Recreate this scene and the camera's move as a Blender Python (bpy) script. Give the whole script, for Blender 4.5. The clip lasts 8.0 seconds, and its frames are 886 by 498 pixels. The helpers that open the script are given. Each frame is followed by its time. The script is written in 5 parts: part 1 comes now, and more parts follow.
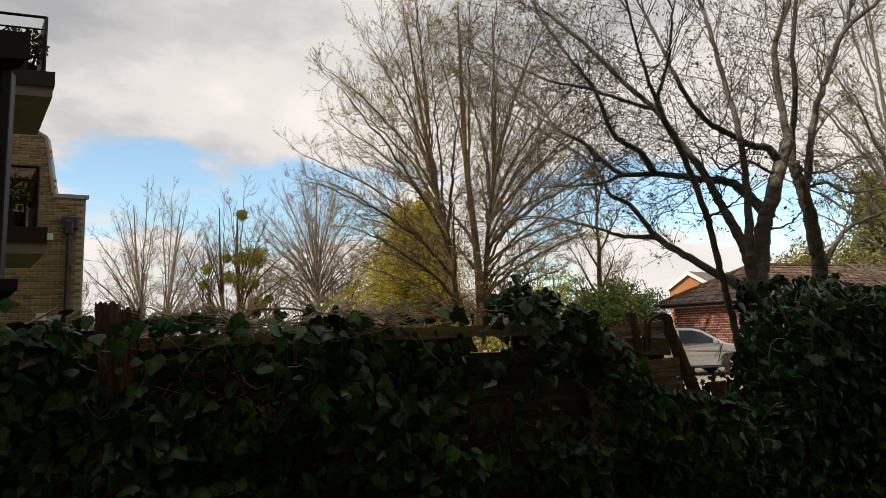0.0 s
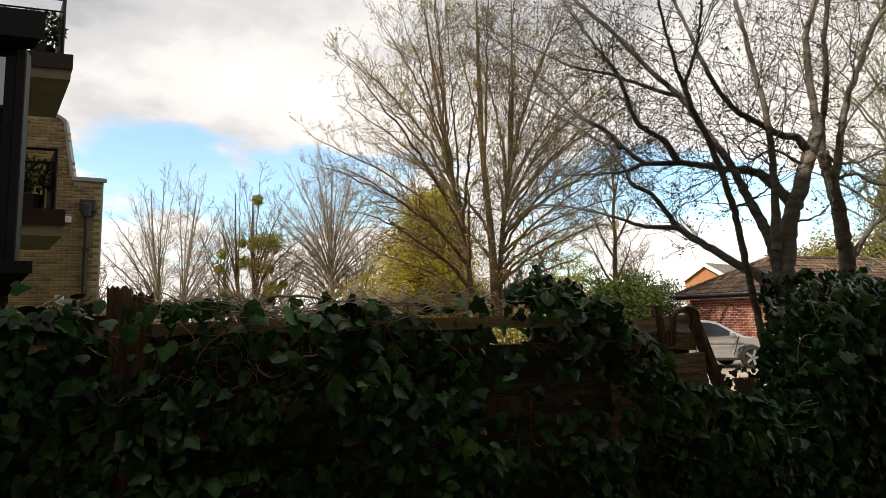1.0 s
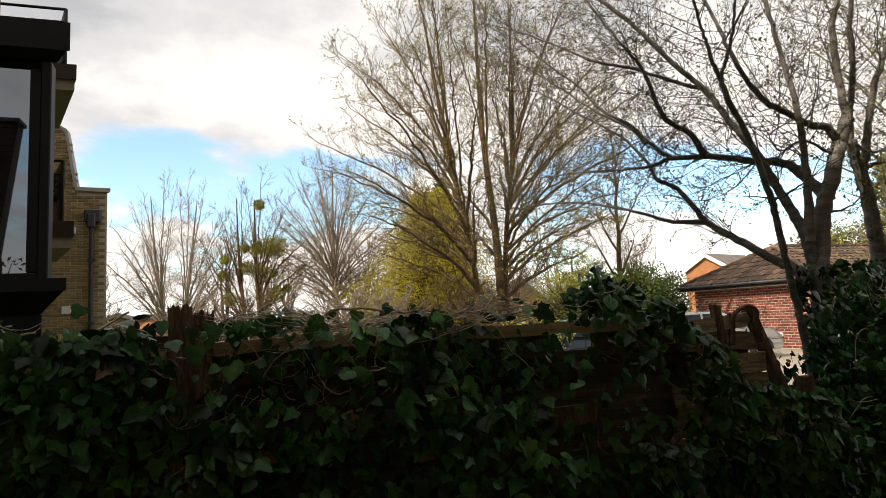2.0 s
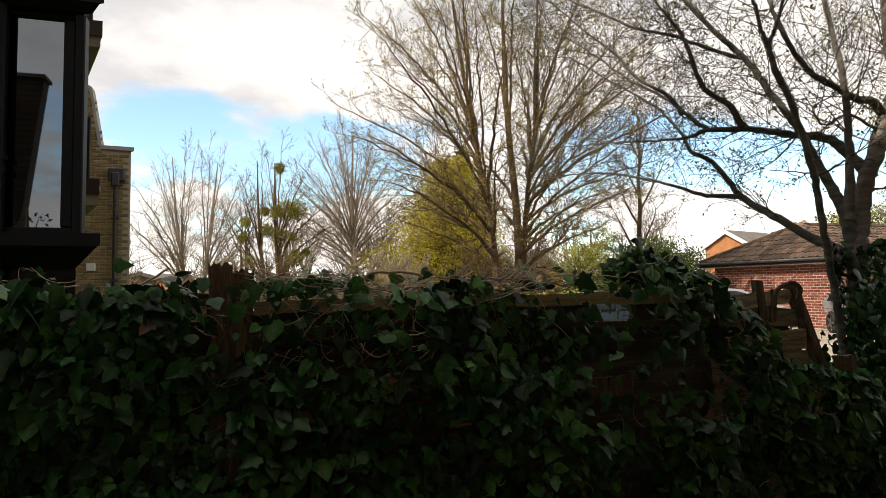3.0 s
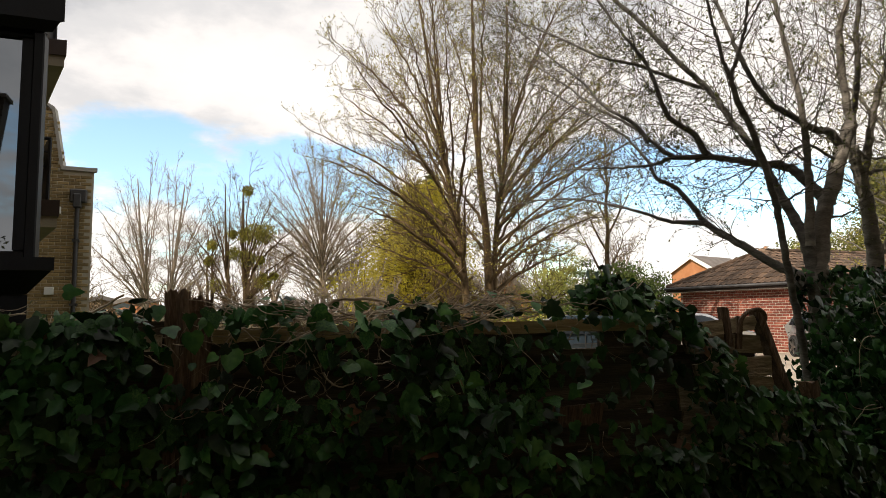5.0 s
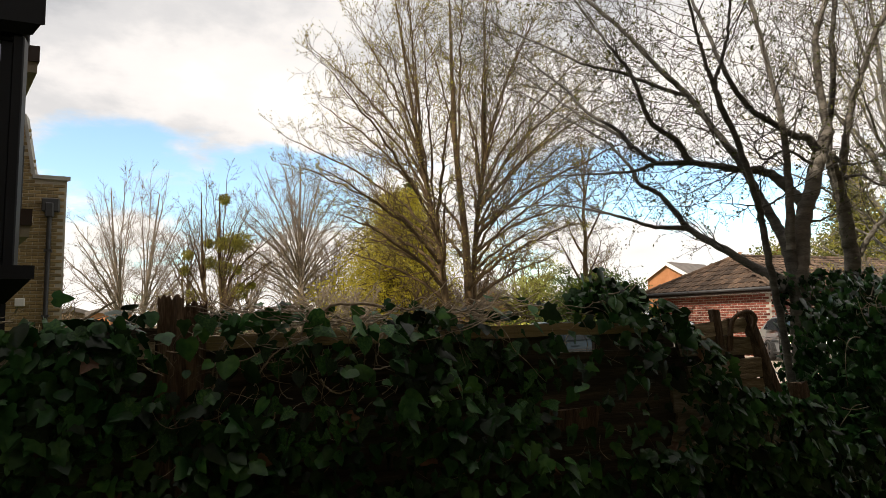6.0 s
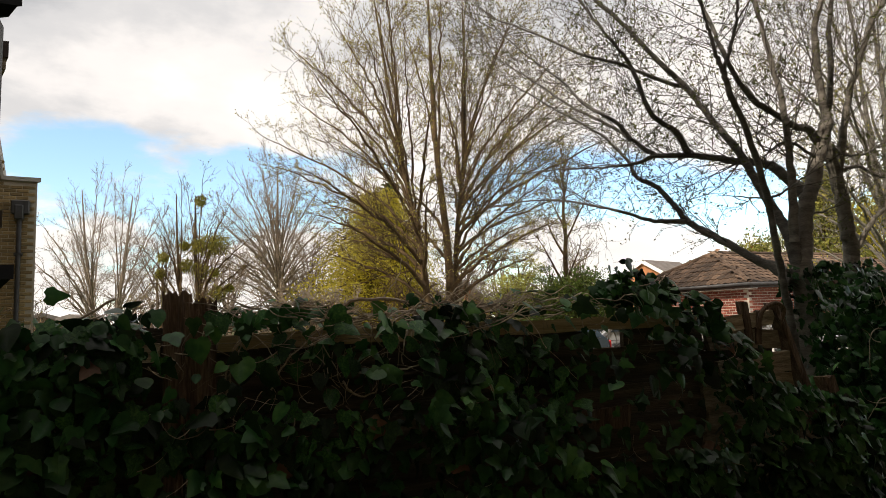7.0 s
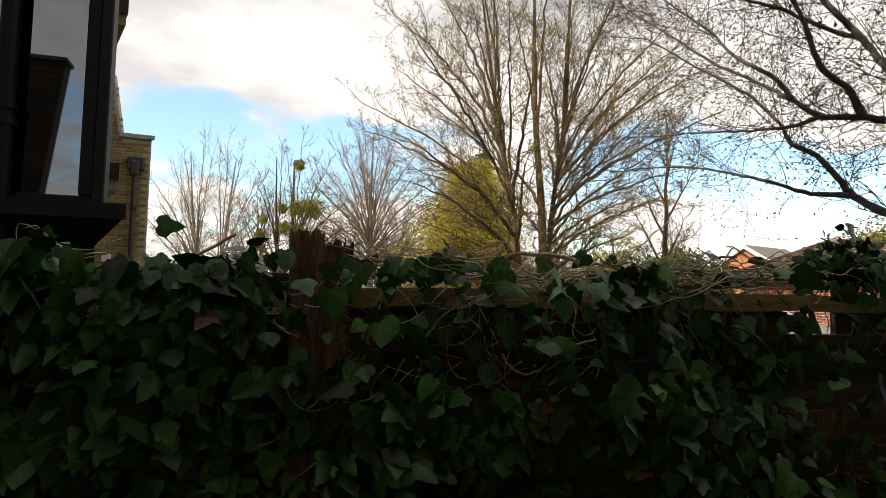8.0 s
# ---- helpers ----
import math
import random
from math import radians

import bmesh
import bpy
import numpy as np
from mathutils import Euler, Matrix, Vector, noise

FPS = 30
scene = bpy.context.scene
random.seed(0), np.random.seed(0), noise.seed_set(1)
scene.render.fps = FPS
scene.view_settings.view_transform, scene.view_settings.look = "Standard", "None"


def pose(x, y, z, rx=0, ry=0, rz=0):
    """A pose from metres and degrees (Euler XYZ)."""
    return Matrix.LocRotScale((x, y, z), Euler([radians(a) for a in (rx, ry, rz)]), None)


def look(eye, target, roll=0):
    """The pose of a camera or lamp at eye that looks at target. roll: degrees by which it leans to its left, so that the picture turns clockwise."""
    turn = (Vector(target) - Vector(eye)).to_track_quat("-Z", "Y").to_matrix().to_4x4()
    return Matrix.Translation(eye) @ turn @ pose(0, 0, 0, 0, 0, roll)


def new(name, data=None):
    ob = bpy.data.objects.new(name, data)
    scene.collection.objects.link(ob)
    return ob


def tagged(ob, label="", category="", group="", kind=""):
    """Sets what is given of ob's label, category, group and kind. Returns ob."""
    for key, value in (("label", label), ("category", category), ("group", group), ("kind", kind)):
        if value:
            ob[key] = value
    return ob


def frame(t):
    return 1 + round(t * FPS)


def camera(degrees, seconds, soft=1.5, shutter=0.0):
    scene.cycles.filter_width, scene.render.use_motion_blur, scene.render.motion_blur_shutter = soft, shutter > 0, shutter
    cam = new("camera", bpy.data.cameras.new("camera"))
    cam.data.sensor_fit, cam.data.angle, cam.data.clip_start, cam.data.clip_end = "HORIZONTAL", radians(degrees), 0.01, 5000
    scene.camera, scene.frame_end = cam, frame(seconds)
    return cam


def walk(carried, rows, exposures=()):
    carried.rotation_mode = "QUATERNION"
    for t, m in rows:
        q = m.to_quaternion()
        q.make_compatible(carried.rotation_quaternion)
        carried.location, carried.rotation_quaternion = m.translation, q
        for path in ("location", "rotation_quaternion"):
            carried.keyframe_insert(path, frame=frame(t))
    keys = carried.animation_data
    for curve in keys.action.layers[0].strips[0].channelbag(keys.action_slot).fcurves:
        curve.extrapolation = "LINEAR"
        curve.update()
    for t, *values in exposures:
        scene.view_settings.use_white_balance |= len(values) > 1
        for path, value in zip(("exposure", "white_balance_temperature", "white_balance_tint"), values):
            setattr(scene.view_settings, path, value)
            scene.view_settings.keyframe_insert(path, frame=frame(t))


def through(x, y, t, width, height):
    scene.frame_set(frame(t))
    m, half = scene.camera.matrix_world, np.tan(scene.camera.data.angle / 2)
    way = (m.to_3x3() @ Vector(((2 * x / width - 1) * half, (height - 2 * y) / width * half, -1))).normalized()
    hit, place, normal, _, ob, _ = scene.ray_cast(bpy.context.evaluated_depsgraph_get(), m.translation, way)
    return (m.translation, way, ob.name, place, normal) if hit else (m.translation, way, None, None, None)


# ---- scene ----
cam = camera(69.5, 8.0, soft=0.8)
PATH = [
    (0, (0.371, 0.216, 1.647), (1.073, 2.071, 1.903), -1.75),
    (0.5, (0.396, 0.259, 1.640), (1.097, 2.123, 1.826), -0.64),
    (1, (0.376, 0.290, 1.657), (1.037, 2.164, 1.876), -0.79),
    (1.5, (0.348, 0.316, 1.690), (0.979, 2.209, 1.828), -0.36),
    (2, (0.200, 0.416, 1.698), (0.866, 2.289, 1.912), -2.56),
    (2.2, (0.144, 0.438, 1.694), (0.785, 2.326, 1.858), -1.81),
    (3.3, (0.138, 0.479, 1.690), (0.755, 2.378, 1.807), -0.70),
    (3.5, (0.158, 0.478, 1.686), (0.774, 2.377, 1.810), -1.11),
    (4, (0.158, 0.478, 1.691), (0.781, 2.372, 1.836), -0.99),
    (4.5, (0.152, 0.470, 1.695), (0.800, 2.358, 1.826), 0.21),
    (4.7, (0.166, 0.482, 1.702), (0.829, 2.360, 1.884), -0.28),
    (5.8, (0.115, 0.536, 1.693), (0.899, 2.365, 1.894), -0.76),
    (6, (0.110, 0.541, 1.690), (0.878, 2.375, 1.906), -1.30),
    (6.5, (0.119, 0.607, 1.691), (0.898, 2.435, 1.919), -0.58),
    (7, (0.035, 0.732, 1.679), (0.869, 2.537, 1.895), -2.14),
    (7.5, (0.004, 0.915, 1.637), (0.767, 2.759, 1.760), 0.97),
    (8, (-0.016, 1.134, 1.651), (0.568, 3.042, 1.786), 1.30),
]
walk(cam, [(t, look(eye, target, roll)) for t, eye, target, roll in PATH],
     [(t, stops, 7150, 14) for t, stops in ((0.0, -0.4), (0.5, -0.18), (1.0, -0.08), (1.5, -0.02), (3.5, 0.0), (4.5, 0.0), (6.0, -0.08), (7.0, -0.1), (7.5, -0.18), (8.0, 0.0))])

# ---- world, sun ----
SUN_AZ, SUN_EL = radians(198.0), radians(38.0)      # direction towards the sun, from +x
sun_dir = Vector((math.cos(SUN_AZ) * math.cos(SUN_EL), math.sin(SUN_AZ) * math.cos(SUN_EL), math.sin(SUN_EL)))
sun = new("sun", bpy.data.lights.new("sun", "SUN"))
sun.data.energy, sun.data.angle, sun.data.color = 5.0, radians(0.5), (1.0, 0.93, 0.82)
sun.matrix_world = look(sun_dir * 60, (0, 0, 0))

world = bpy.data.worlds.new("sky")
scene.world = world
world.use_nodes = True


def build_sky():
    nt = world.node_tree
    nd, lk = nt.nodes, nt.links
    nd.clear()
    out, bg = nd.new("ShaderNodeOutputWorld"), nd.new("ShaderNodeBackground")
    sky = nd.new("ShaderNodeTexSky")
    sky.sky_type, sky.sun_disc = "NISHITA", False
    sky.sun_elevation, sky.sun_rotation = SUN_EL, radians(90) - SUN_AZ
    tc = nd.new("ShaderNodeTexCoord")
    sep = nd.new("ShaderNodeSeparateXYZ")
    lk.new(tc.outputs["Generated"], sep.inputs[0])

    def m(op, a, b=None, clamp=False):
        n = nd.new("ShaderNodeMath")
        n.operation, n.use_clamp = op, clamp
        for i, v in enumerate((a, b)):
            if v is None:
                continue
            if isinstance(v, (int, float)):
                n.inputs[i].default_value = v
            else:
                lk.new(v, n.inputs[i])
        return n.outputs[0]

    up = m("MAXIMUM", sep.outputs[2], 0.0)
    flat = m("ADD", up, 0.22)
    comb = nd.new("ShaderNodeCombineXYZ")
    lk.new(m("DIVIDE", sep.outputs[0], flat), comb.inputs[0])
    lk.new(m("DIVIDE", sep.outputs[1], flat), comb.inputs[1])

    def cloud_noise(scale, detail, seed, rough=0.55):
        mp = nd.new("ShaderNodeMapping")
        mp.inputs["Location"].default_value = (seed, seed * 0.7, seed * 0.3)
        lk.new(comb.outputs[0], mp.inputs[0])
        n = nd.new("ShaderNodeTexNoise")
        n.inputs["Scale"].default_value, n.inputs["Detail"].default_value, n.inputs["Roughness"].default_value = scale, detail, rough
        lk.new(mp.outputs[0], n.inputs["Vector"])
        return n.outputs["Fac"]

    def ramp(fac, *stops):
        r = nd.new("ShaderNodeValToRGB")
        r.color_ramp.interpolation = "EASE"
        while len(r.color_ramp.elements) < len(stops):
            r.color_ramp.elements.new(0.5)
        for e, (p, c) in zip(r.color_ramp.elements, stops):
            e.position, e.color = p, (*c, 1)
        lk.new(fac, r.inputs[0])
        return r.outputs[0]

    # cloud cover thins out in a belt low over the horizon, and is nearly closed higher up
    slant = m("ADD", up, m("MULTIPLY", m("ADD", sep.outputs[0], 0.15), 0.1))
    belt = ramp(slant, (0.0, (0.70,) * 3), (0.1, (0.62,) * 3), (0.18, (0.56,) * 3), (0.235, (0.475,) * 3), (0.275, (0.52,) * 3), (0.34, (0.69,) * 3), (1.0, (0.72,) * 3))
    cover = m("ADD", m("MULTIPLY", cloud_noise(1.5, 7.0, CLOUD_SEED), 1.0), m("SUBTRACT", belt, 0.5))
    mask = ramp(cover, (0.44, (0, 0, 0)), (0.56, (1, 1, 1)))
    bank = ramp(up, (0.0, (0.6,) * 3), (0.31, (0.62,) * 3), (0.44, (0.44,) * 3), (0.6, (0.5,) * 3), (1.0, (0.58,) * 3))
    billow = m("ADD", cloud_noise(1.25, 7.0, CLOUD_SEED + 4.3, 0.55), m("SUBTRACT", bank, 0.5))
    shade = ramp(billow, (0.36, (0.45, 0.49, 0.54)), (0.46, (0.64, 0.675, 0.715)), (0.57, (0.865, 0.885, 0.905)), (0.68, (1.0, 1.015, 1.02)))
    low = ramp(up, (0.0, (1, 1, 1)), (0.3, (0, 0, 0)))
    white = nd.new("ShaderNodeMix")
    white.data_type = "RGBA"
    lk.new(m("MULTIPLY", low, 0.6), white.inputs["Factor"])
    lk.new(shade, white.inputs["A"])
    white.inputs["B"].default_value = (0.97, 0.985, 0.99, 1)
    blue = nd.new("ShaderNodeMix")
    blue.data_type, blue.blend_type = "RGBA", "MULTIPLY"
    blue.inputs["Factor"].default_value = 1.0
    lk.new(sky.outputs[0], blue.inputs["A"])
    blue.inputs["B"].default_value = (0.21, 0.25, 0.25, 1)
    mix = nd.new("ShaderNodeMix")
    mix.data_type = "RGBA"
    lk.new(mask, mix.inputs["Factor"])
    lk.new(blue.outputs["Result"], mix.inputs["A"])
    lk.new(white.outputs["Result"], mix.inputs["B"])
    lk.new(mix.outputs["Result"], bg.inputs["Color"])
    bg.inputs["Strength"].default_value = 1.2
    lk.new(bg.outputs[0], out.inputs["Surface"])


CLOUD_SEED = 2.7
build_sky()


# ---- materials ----
def material(name, colors, scale=4.0, rough=0.8, bump=0.3, fine=40.0, metal=0.0, spec=0.5, stretch=(1, 1, 1), vary=0.0, island=False, through=0.0):
    """Colours mixed by noise at two scales; vary shifts the brightness from piece to piece; through lets light pass (leaves)."""
    mt = bpy.data.materials.new(name)
    mt.use_nodes = True
    nd, lk = mt.node_tree.nodes, mt.node_tree.links
    bsdf = nd["Principled BSDF"]
    tc, mp = nd.new("ShaderNodeTexCoord"), nd.new("ShaderNodeMapping")
    mp.inputs["Scale"].default_value = stretch
    lk.new(tc.outputs["Object"], mp.inputs[0])
    big, small = nd.new("ShaderNodeTexNoise"), nd.new("ShaderNodeTexNoise")
    for n, s, d in ((big, scale, 4.0), (small, fine, 3.0)):
        n.inputs["Scale"].default_value, n.inputs["Detail"].default_value = s, d
        lk.new(mp.outputs[0], n.inputs["Vector"])
    add = nd.new("ShaderNodeMath")
    add.operation = "MULTIPLY_ADD"
    lk.new(small.outputs["Fac"], add.inputs[0])
    add.inputs[1].default_value = 0.45
    lk.new(big.outputs["Fac"], add.inputs[2])
    rp = nd.new("ShaderNodeValToRGB")
    el = rp.color_ramp.elements
    while len(el) < len(colors):
        el.new(0.5)
    for i, (e, c) in enumerate(zip(el, colors)):
        e.position, e.color = 0.45 + 0.5 * i / max(1, len(colors) - 1), (*c, 1)
    lk.new(add.outputs[0], rp.inputs[0])
    col = rp.outputs[0]
    if vary:
        src = nd.new("ShaderNodeNewGeometry").outputs["Random Per Island"] if island else nd.new("ShaderNodeObjectInfo").outputs["Random"]
        mr = nd.new("ShaderNodeMapRange")
        mr.inputs["To Min"].default_value, mr.inputs["To Max"].default_value = 1 - vary, 1 + vary
        lk.new(src, mr.inputs["Value"])
        mul = nd.new("ShaderNodeVectorMath")
        mul.operation = "SCALE"
        lk.new(col, mul.inputs[0])
        lk.new(mr.outputs[0], mul.inputs["Scale"])
        col = mul.outputs[0]
    lk.new(col, bsdf.inputs["Base Color"])
    bsdf.inputs["Roughness"].default_value, bsdf.inputs["Metallic"].default_value = rough, metal
    bsdf.inputs["Specular IOR Level"].default_value = spec
    if bump:
        bp = nd.new("ShaderNodeBump")
        bp.inputs["Strength"].default_value, bp.inputs["Distance"].default_value = bump, 0.01
        lk.new(add.outputs[0], bp.inputs["Height"])
        lk.new(bp.outputs[0], bsdf.inputs["Normal"])
    if through:
        tr, mx = nd.new("ShaderNodeBsdfTranslucent"), nd.new("ShaderNodeMixShader")
        mx.inputs[0].default_value = through
        lk.new(col, tr.inputs[0])
        lk.new(bsdf.outputs[0], mx.inputs[1])
        lk.new(tr.outputs[0], mx.inputs[2])
        lk.new(mx.outputs[0], nd["Material Output"].inputs["Surface"])
    return mt


IVY = material("ivy_leaf", [(0.006, 0.027, 0.009), (0.018, 0.064, 0.018), (0.050, 0.12, 0.028)], 9, 0.36, 0.2, 60, spec=0.2, vary=0.85, through=0.12)
IVY_REST = material("ivy_leaf_joined", [(0.006, 0.027, 0.009), (0.018, 0.064, 0.018), (0.050, 0.12, 0.028)], 9, 0.36, 0.2, 60, spec=0.2, vary=0.85, island=True, through=0.12)
IVY_BROWN = material("ivy_dead_leaf", [(0.07, 0.03, 0.014), (0.13, 0.065, 0.026)], 12, 0.7, 0.2, 70, vary=0.3, island=True)
VINE = material("ivy_stem", [(0.12, 0.085, 0.055), (0.3, 0.235, 0.165), (0.52, 0.45, 0.36)], 8, 0.8, 0.4, 120, vary=0.4, island=True)
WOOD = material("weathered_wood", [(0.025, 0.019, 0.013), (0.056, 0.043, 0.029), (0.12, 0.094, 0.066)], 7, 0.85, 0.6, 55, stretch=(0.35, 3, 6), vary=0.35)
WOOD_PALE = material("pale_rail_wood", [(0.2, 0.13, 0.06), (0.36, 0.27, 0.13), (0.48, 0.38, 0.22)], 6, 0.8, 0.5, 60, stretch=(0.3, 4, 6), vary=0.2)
# mossy wood, lightened so skylight on the broken boards sits in the colour
WOOD_END = material("mossy_broken_wood_lit", [(0.12, 0.093, 0.06), (0.26, 0.21, 0.14), (0.42, 0.355, 0.25)], 14, 0.9, 0.8, 70, stretch=(0.6, 3, 4), vary=0.4)
WOOD_ROT = material("rotten_post_wood", [(0.035, 0.021, 0.013), (0.1, 0.06, 0.036), (0.24, 0.165, 0.11)], 11, 0.9, 0.9, 70, stretch=(4, 4, 0.5), vary=0.2)
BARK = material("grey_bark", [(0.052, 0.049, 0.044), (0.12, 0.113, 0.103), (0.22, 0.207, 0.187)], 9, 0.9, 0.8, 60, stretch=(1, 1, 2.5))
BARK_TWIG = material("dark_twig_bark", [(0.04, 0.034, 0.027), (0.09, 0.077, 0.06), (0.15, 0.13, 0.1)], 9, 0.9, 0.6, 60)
# paler copy of the grey bark, with sun on the stems in its colour
BARK_PALE_LIT = material("pale_sunlit_bark", [(0.075, 0.068, 0.057), (0.17, 0.155, 0.133), (0.28, 0.26, 0.225)], 8, 0.9, 0.7, 60, stretch=(1, 1, 2.5))
BARK_FAR = material("brown_bark", [(0.042, 0.025, 0.011), (0.086, 0.053, 0.023), (0.155, 0.1, 0.044)], 2, 0.9, 0.5, 14)
BARK_GREY = material("grey_far_bark", [(0.12, 0.088, 0.062), (0.23, 0.18, 0.13), (0.35, 0.29, 0.22)], 2, 0.9, 0.5, 14)
BUD = material("spring_bud", [(0.045, 0.06, 0.015), (0.1, 0.12, 0.028), (0.21, 0.21, 0.05)], 3, 0.6, 0, 30, vary=0.5, island=True, through=0.25)
BUD_YELLOW = material("yellow_bud", [(0.22, 0.19, 0.03), (0.42, 0.37, 0.07)], 3, 0.6, 0, 30, vary=0.4, island=True, through=0.3)
MISTLE = material("mistletoe_leaf", [(0.1, 0.1, 0.012), (0.22, 0.21, 0.025), (0.36, 0.33, 0.035)], 2, 0.6, 0, 20, vary=0.5, island=True, through=0.25)
GOLD_LEAF = material("golden_foliage", [(0.24, 0.2, 0.016), (0.43, 0.37, 0.03), (0.55, 0.49, 0.06)], 0.9, 0.6, 0, 9, vary=0.4, island=True, through=0.5)
FIR_LEAF = material("dark_conifer_foliage", [(0.03, 0.05, 0.012), (0.07, 0.09, 0.02), (0.16, 0.16, 0.03)], 0.8, 0.6, 0, 9, vary=0.5, island=True, through=0.15)
OLIVE_LEAF = material("olive_foliage", [(0.07, 0.085, 0.016), (0.15, 0.16, 0.028), (0.28, 0.26, 0.05)], 0.8, 0.6, 0, 9, vary=0.5, island=True, through=0.2)
HEDGE_LEAF = material("hedge_foliage", [(0.04, 0.075, 0.014), (0.085, 0.14, 0.02), (0.19, 0.22, 0.035)], 1.2, 0.5, 0, 12, vary=0.5, island=True, through=0.2)
DRY_LEAF = material("dry_leaf", [(0.1, 0.06, 0.03), (0.2, 0.13, 0.07), (0.3, 0.21, 0.12)], 1.2, 0.8, 0, 12, vary=0.5, island=True, through=0.2)
LIME_LEAF = material("lime_foliage", [(0.17, 0.2, 0.03), (0.33, 0.34, 0.06), (0.48, 0.45, 0.09)], 1.2, 0.5, 0, 12, vary=0.4, island=True, through=0.3)
BRICK_Y = material("yellow_brick", [(0.15, 0.1, 0.045), (0.3, 0.215, 0.1), (0.4, 0.3, 0.15)], 2.3, 0.9, 0.5, 45, vary=0.28)
BRICK_YJ = material("yellow_brick_joined", [(0.15, 0.1, 0.045), (0.3, 0.215, 0.1), (0.4, 0.3, 0.15)], 2.3, 0.9, 0.5, 45, vary=0.28, island=True)
BRICK_R = material("red_brick", [(0.1, 0.025, 0.017), (0.23, 0.06, 0.038), (0.34, 0.115, 0.075)], 2.3, 0.9, 0.5, 45, vary=0.28)
BRICK_RJ = material("red_brick_joined", [(0.1, 0.025, 0.017), (0.23, 0.06, 0.038), (0.34, 0.115, 0.075)], 2.3, 0.9, 0.5, 45, vary=0.28, island=True)
ORANGE = material("orange_brick", [(0.34, 0.13, 0.05), (0.46, 0.2, 0.09)], 1.5, 0.9, 0.3, 20)
MORTAR_PALE = material("pale_mortar", [(0.42, 0.37, 0.31), (0.58, 0.52, 0.45)], 3, 0.95, 0.3, 60)
MORTAR = material("mortar", [(0.34, 0.3, 0.23), (0.47, 0.42, 0.34)], 3, 0.95, 0.3, 60)
STONE = material("coping_stone", [(0.3, 0.28, 0.25), (0.45, 0.43, 0.4)], 3, 0.85, 0.3, 50)
TILE = material("roof_tile", [(0.034, 0.025, 0.017), (0.095, 0.058, 0.037), (0.19, 0.125, 0.082)], 1.4, 0.9, 0.5, 30, vary=0.5)
TILE_J = material("roof_tile_joined", [(0.034, 0.025, 0.017), (0.095, 0.058, 0.037), (0.19, 0.125, 0.082)], 1.4, 0.9, 0.5, 30, vary=0.5, island=True)
SLATE = material("grey_roof", [(0.1, 0.085, 0.075), (0.2, 0.17, 0.15)], 1.5, 0.85, 0.4, 25)
TILE_HUNG = material("hung_tiles", [(0.04, 0.03, 0.025), (0.09, 0.065, 0.05)], 1.5, 0.8, 0.4, 25)
BLACK = material("black_paint", [(0.004, 0.004, 0.005), (0.009, 0.009, 0.011)], 4, 0.5, 0.1, 80, spec=0.25)
DARK_BROWN = material("dark_brown_paint", [(0.018, 0.009, 0.006), (0.035, 0.017, 0.011)], 4, 0.6, 0.2, 60)
SOFFIT = material("render_soffit", [(0.2, 0.17, 0.13), (0.3, 0.26, 0.2)], 2, 0.9, 0.2, 40)
WHITE = material("white_paint", [(0.7, 0.7, 0.68), (0.82, 0.82, 0.8)], 3, 0.5, 0.1, 50)
LEAD = material("dark_pipe_metal", [(0.03, 0.03, 0.032), (0.06, 0.06, 0.062)], 6, 0.5, 0.2, 60)
RENDER_WALL = material("plain_wall", [(0.16, 0.11, 0.07), (0.26, 0.19, 0.12)], 1.2, 0.95, 0.3, 30)
GRASS = material("grass_ground", [(0.03, 0.05, 0.012), (0.07, 0.1, 0.025), (0.13, 0.14, 0.05)], 0.6, 0.95, 0.6, 18)
PAVING = material("car_park_paving", [(0.28, 0.23, 0.18), (0.4, 0.35, 0.28)], 0.8, 0.9, 0.4, 25)
SILVER = material("silver_car_paint", [(0.5, 0.52, 0.55), (0.6, 0.62, 0.64)], 2, 0.17, 0, 30, metal=0.65)
BLUE_PAINT = material("grey_blue_car_paint", [(0.03, 0.05, 0.07), (0.05, 0.075, 0.1)], 2, 0.28, 0, 30, metal=0.5)
RUBBER = material("tyre_rubber", [(0.012, 0.012, 0.012), (0.025, 0.025, 0.025)], 6, 0.85, 0.2, 60)
ALLOY = material("alloy_rim", [(0.5, 0.5, 0.52), (0.6, 0.6, 0.62)], 6, 0.3, 0, 60, metal=1.0)
CAR_GLASS = material("car_glass", [(0.012, 0.016, 0.02), (0.02, 0.026, 0.032)], 3, 0.05, 0, 30, spec=0.45)
RED_LENS = material("red_lens", [(0.4, 0.01, 0.01), (0.5, 0.02, 0.02)], 6, 0.2, 0, 60)
PANE = material("reflective_window_glass", [(0.13, 0.142, 0.154), (0.14, 0.152, 0.164)], 1, 0.015, 0, 10, metal=1.0)
TERRACOTTA = material("terracotta", [(0.3, 0.11, 0.05), (0.42, 0.18, 0.09)], 8, 0.85, 0.3, 50)


# ---- mesh helpers ----
def part(name, bm, mat, parent=None, label="", smooth=False):
    me = bpy.data.meshes.new(name)
    bm.to_mesh(me)
    bm.free()
    return link(name, me, mat, parent, label, smooth)


def link(name, me, mat, parent=None, label="", smooth=False):
    if not me.materials:
        me.materials.append(mat)
    if smooth:
        me.polygons.foreach_set("use_smooth", [True] * len(me.polygons))
    ob = new(name, me)
    if parent:
        ob.parent = parent
    if label:
        tagged(ob, label)
    return ob


def from_lists(name, verts, faces):
    me = bpy.data.meshes.new(name)
    me.from_pydata(verts, [], faces)
    me.update()
    return me


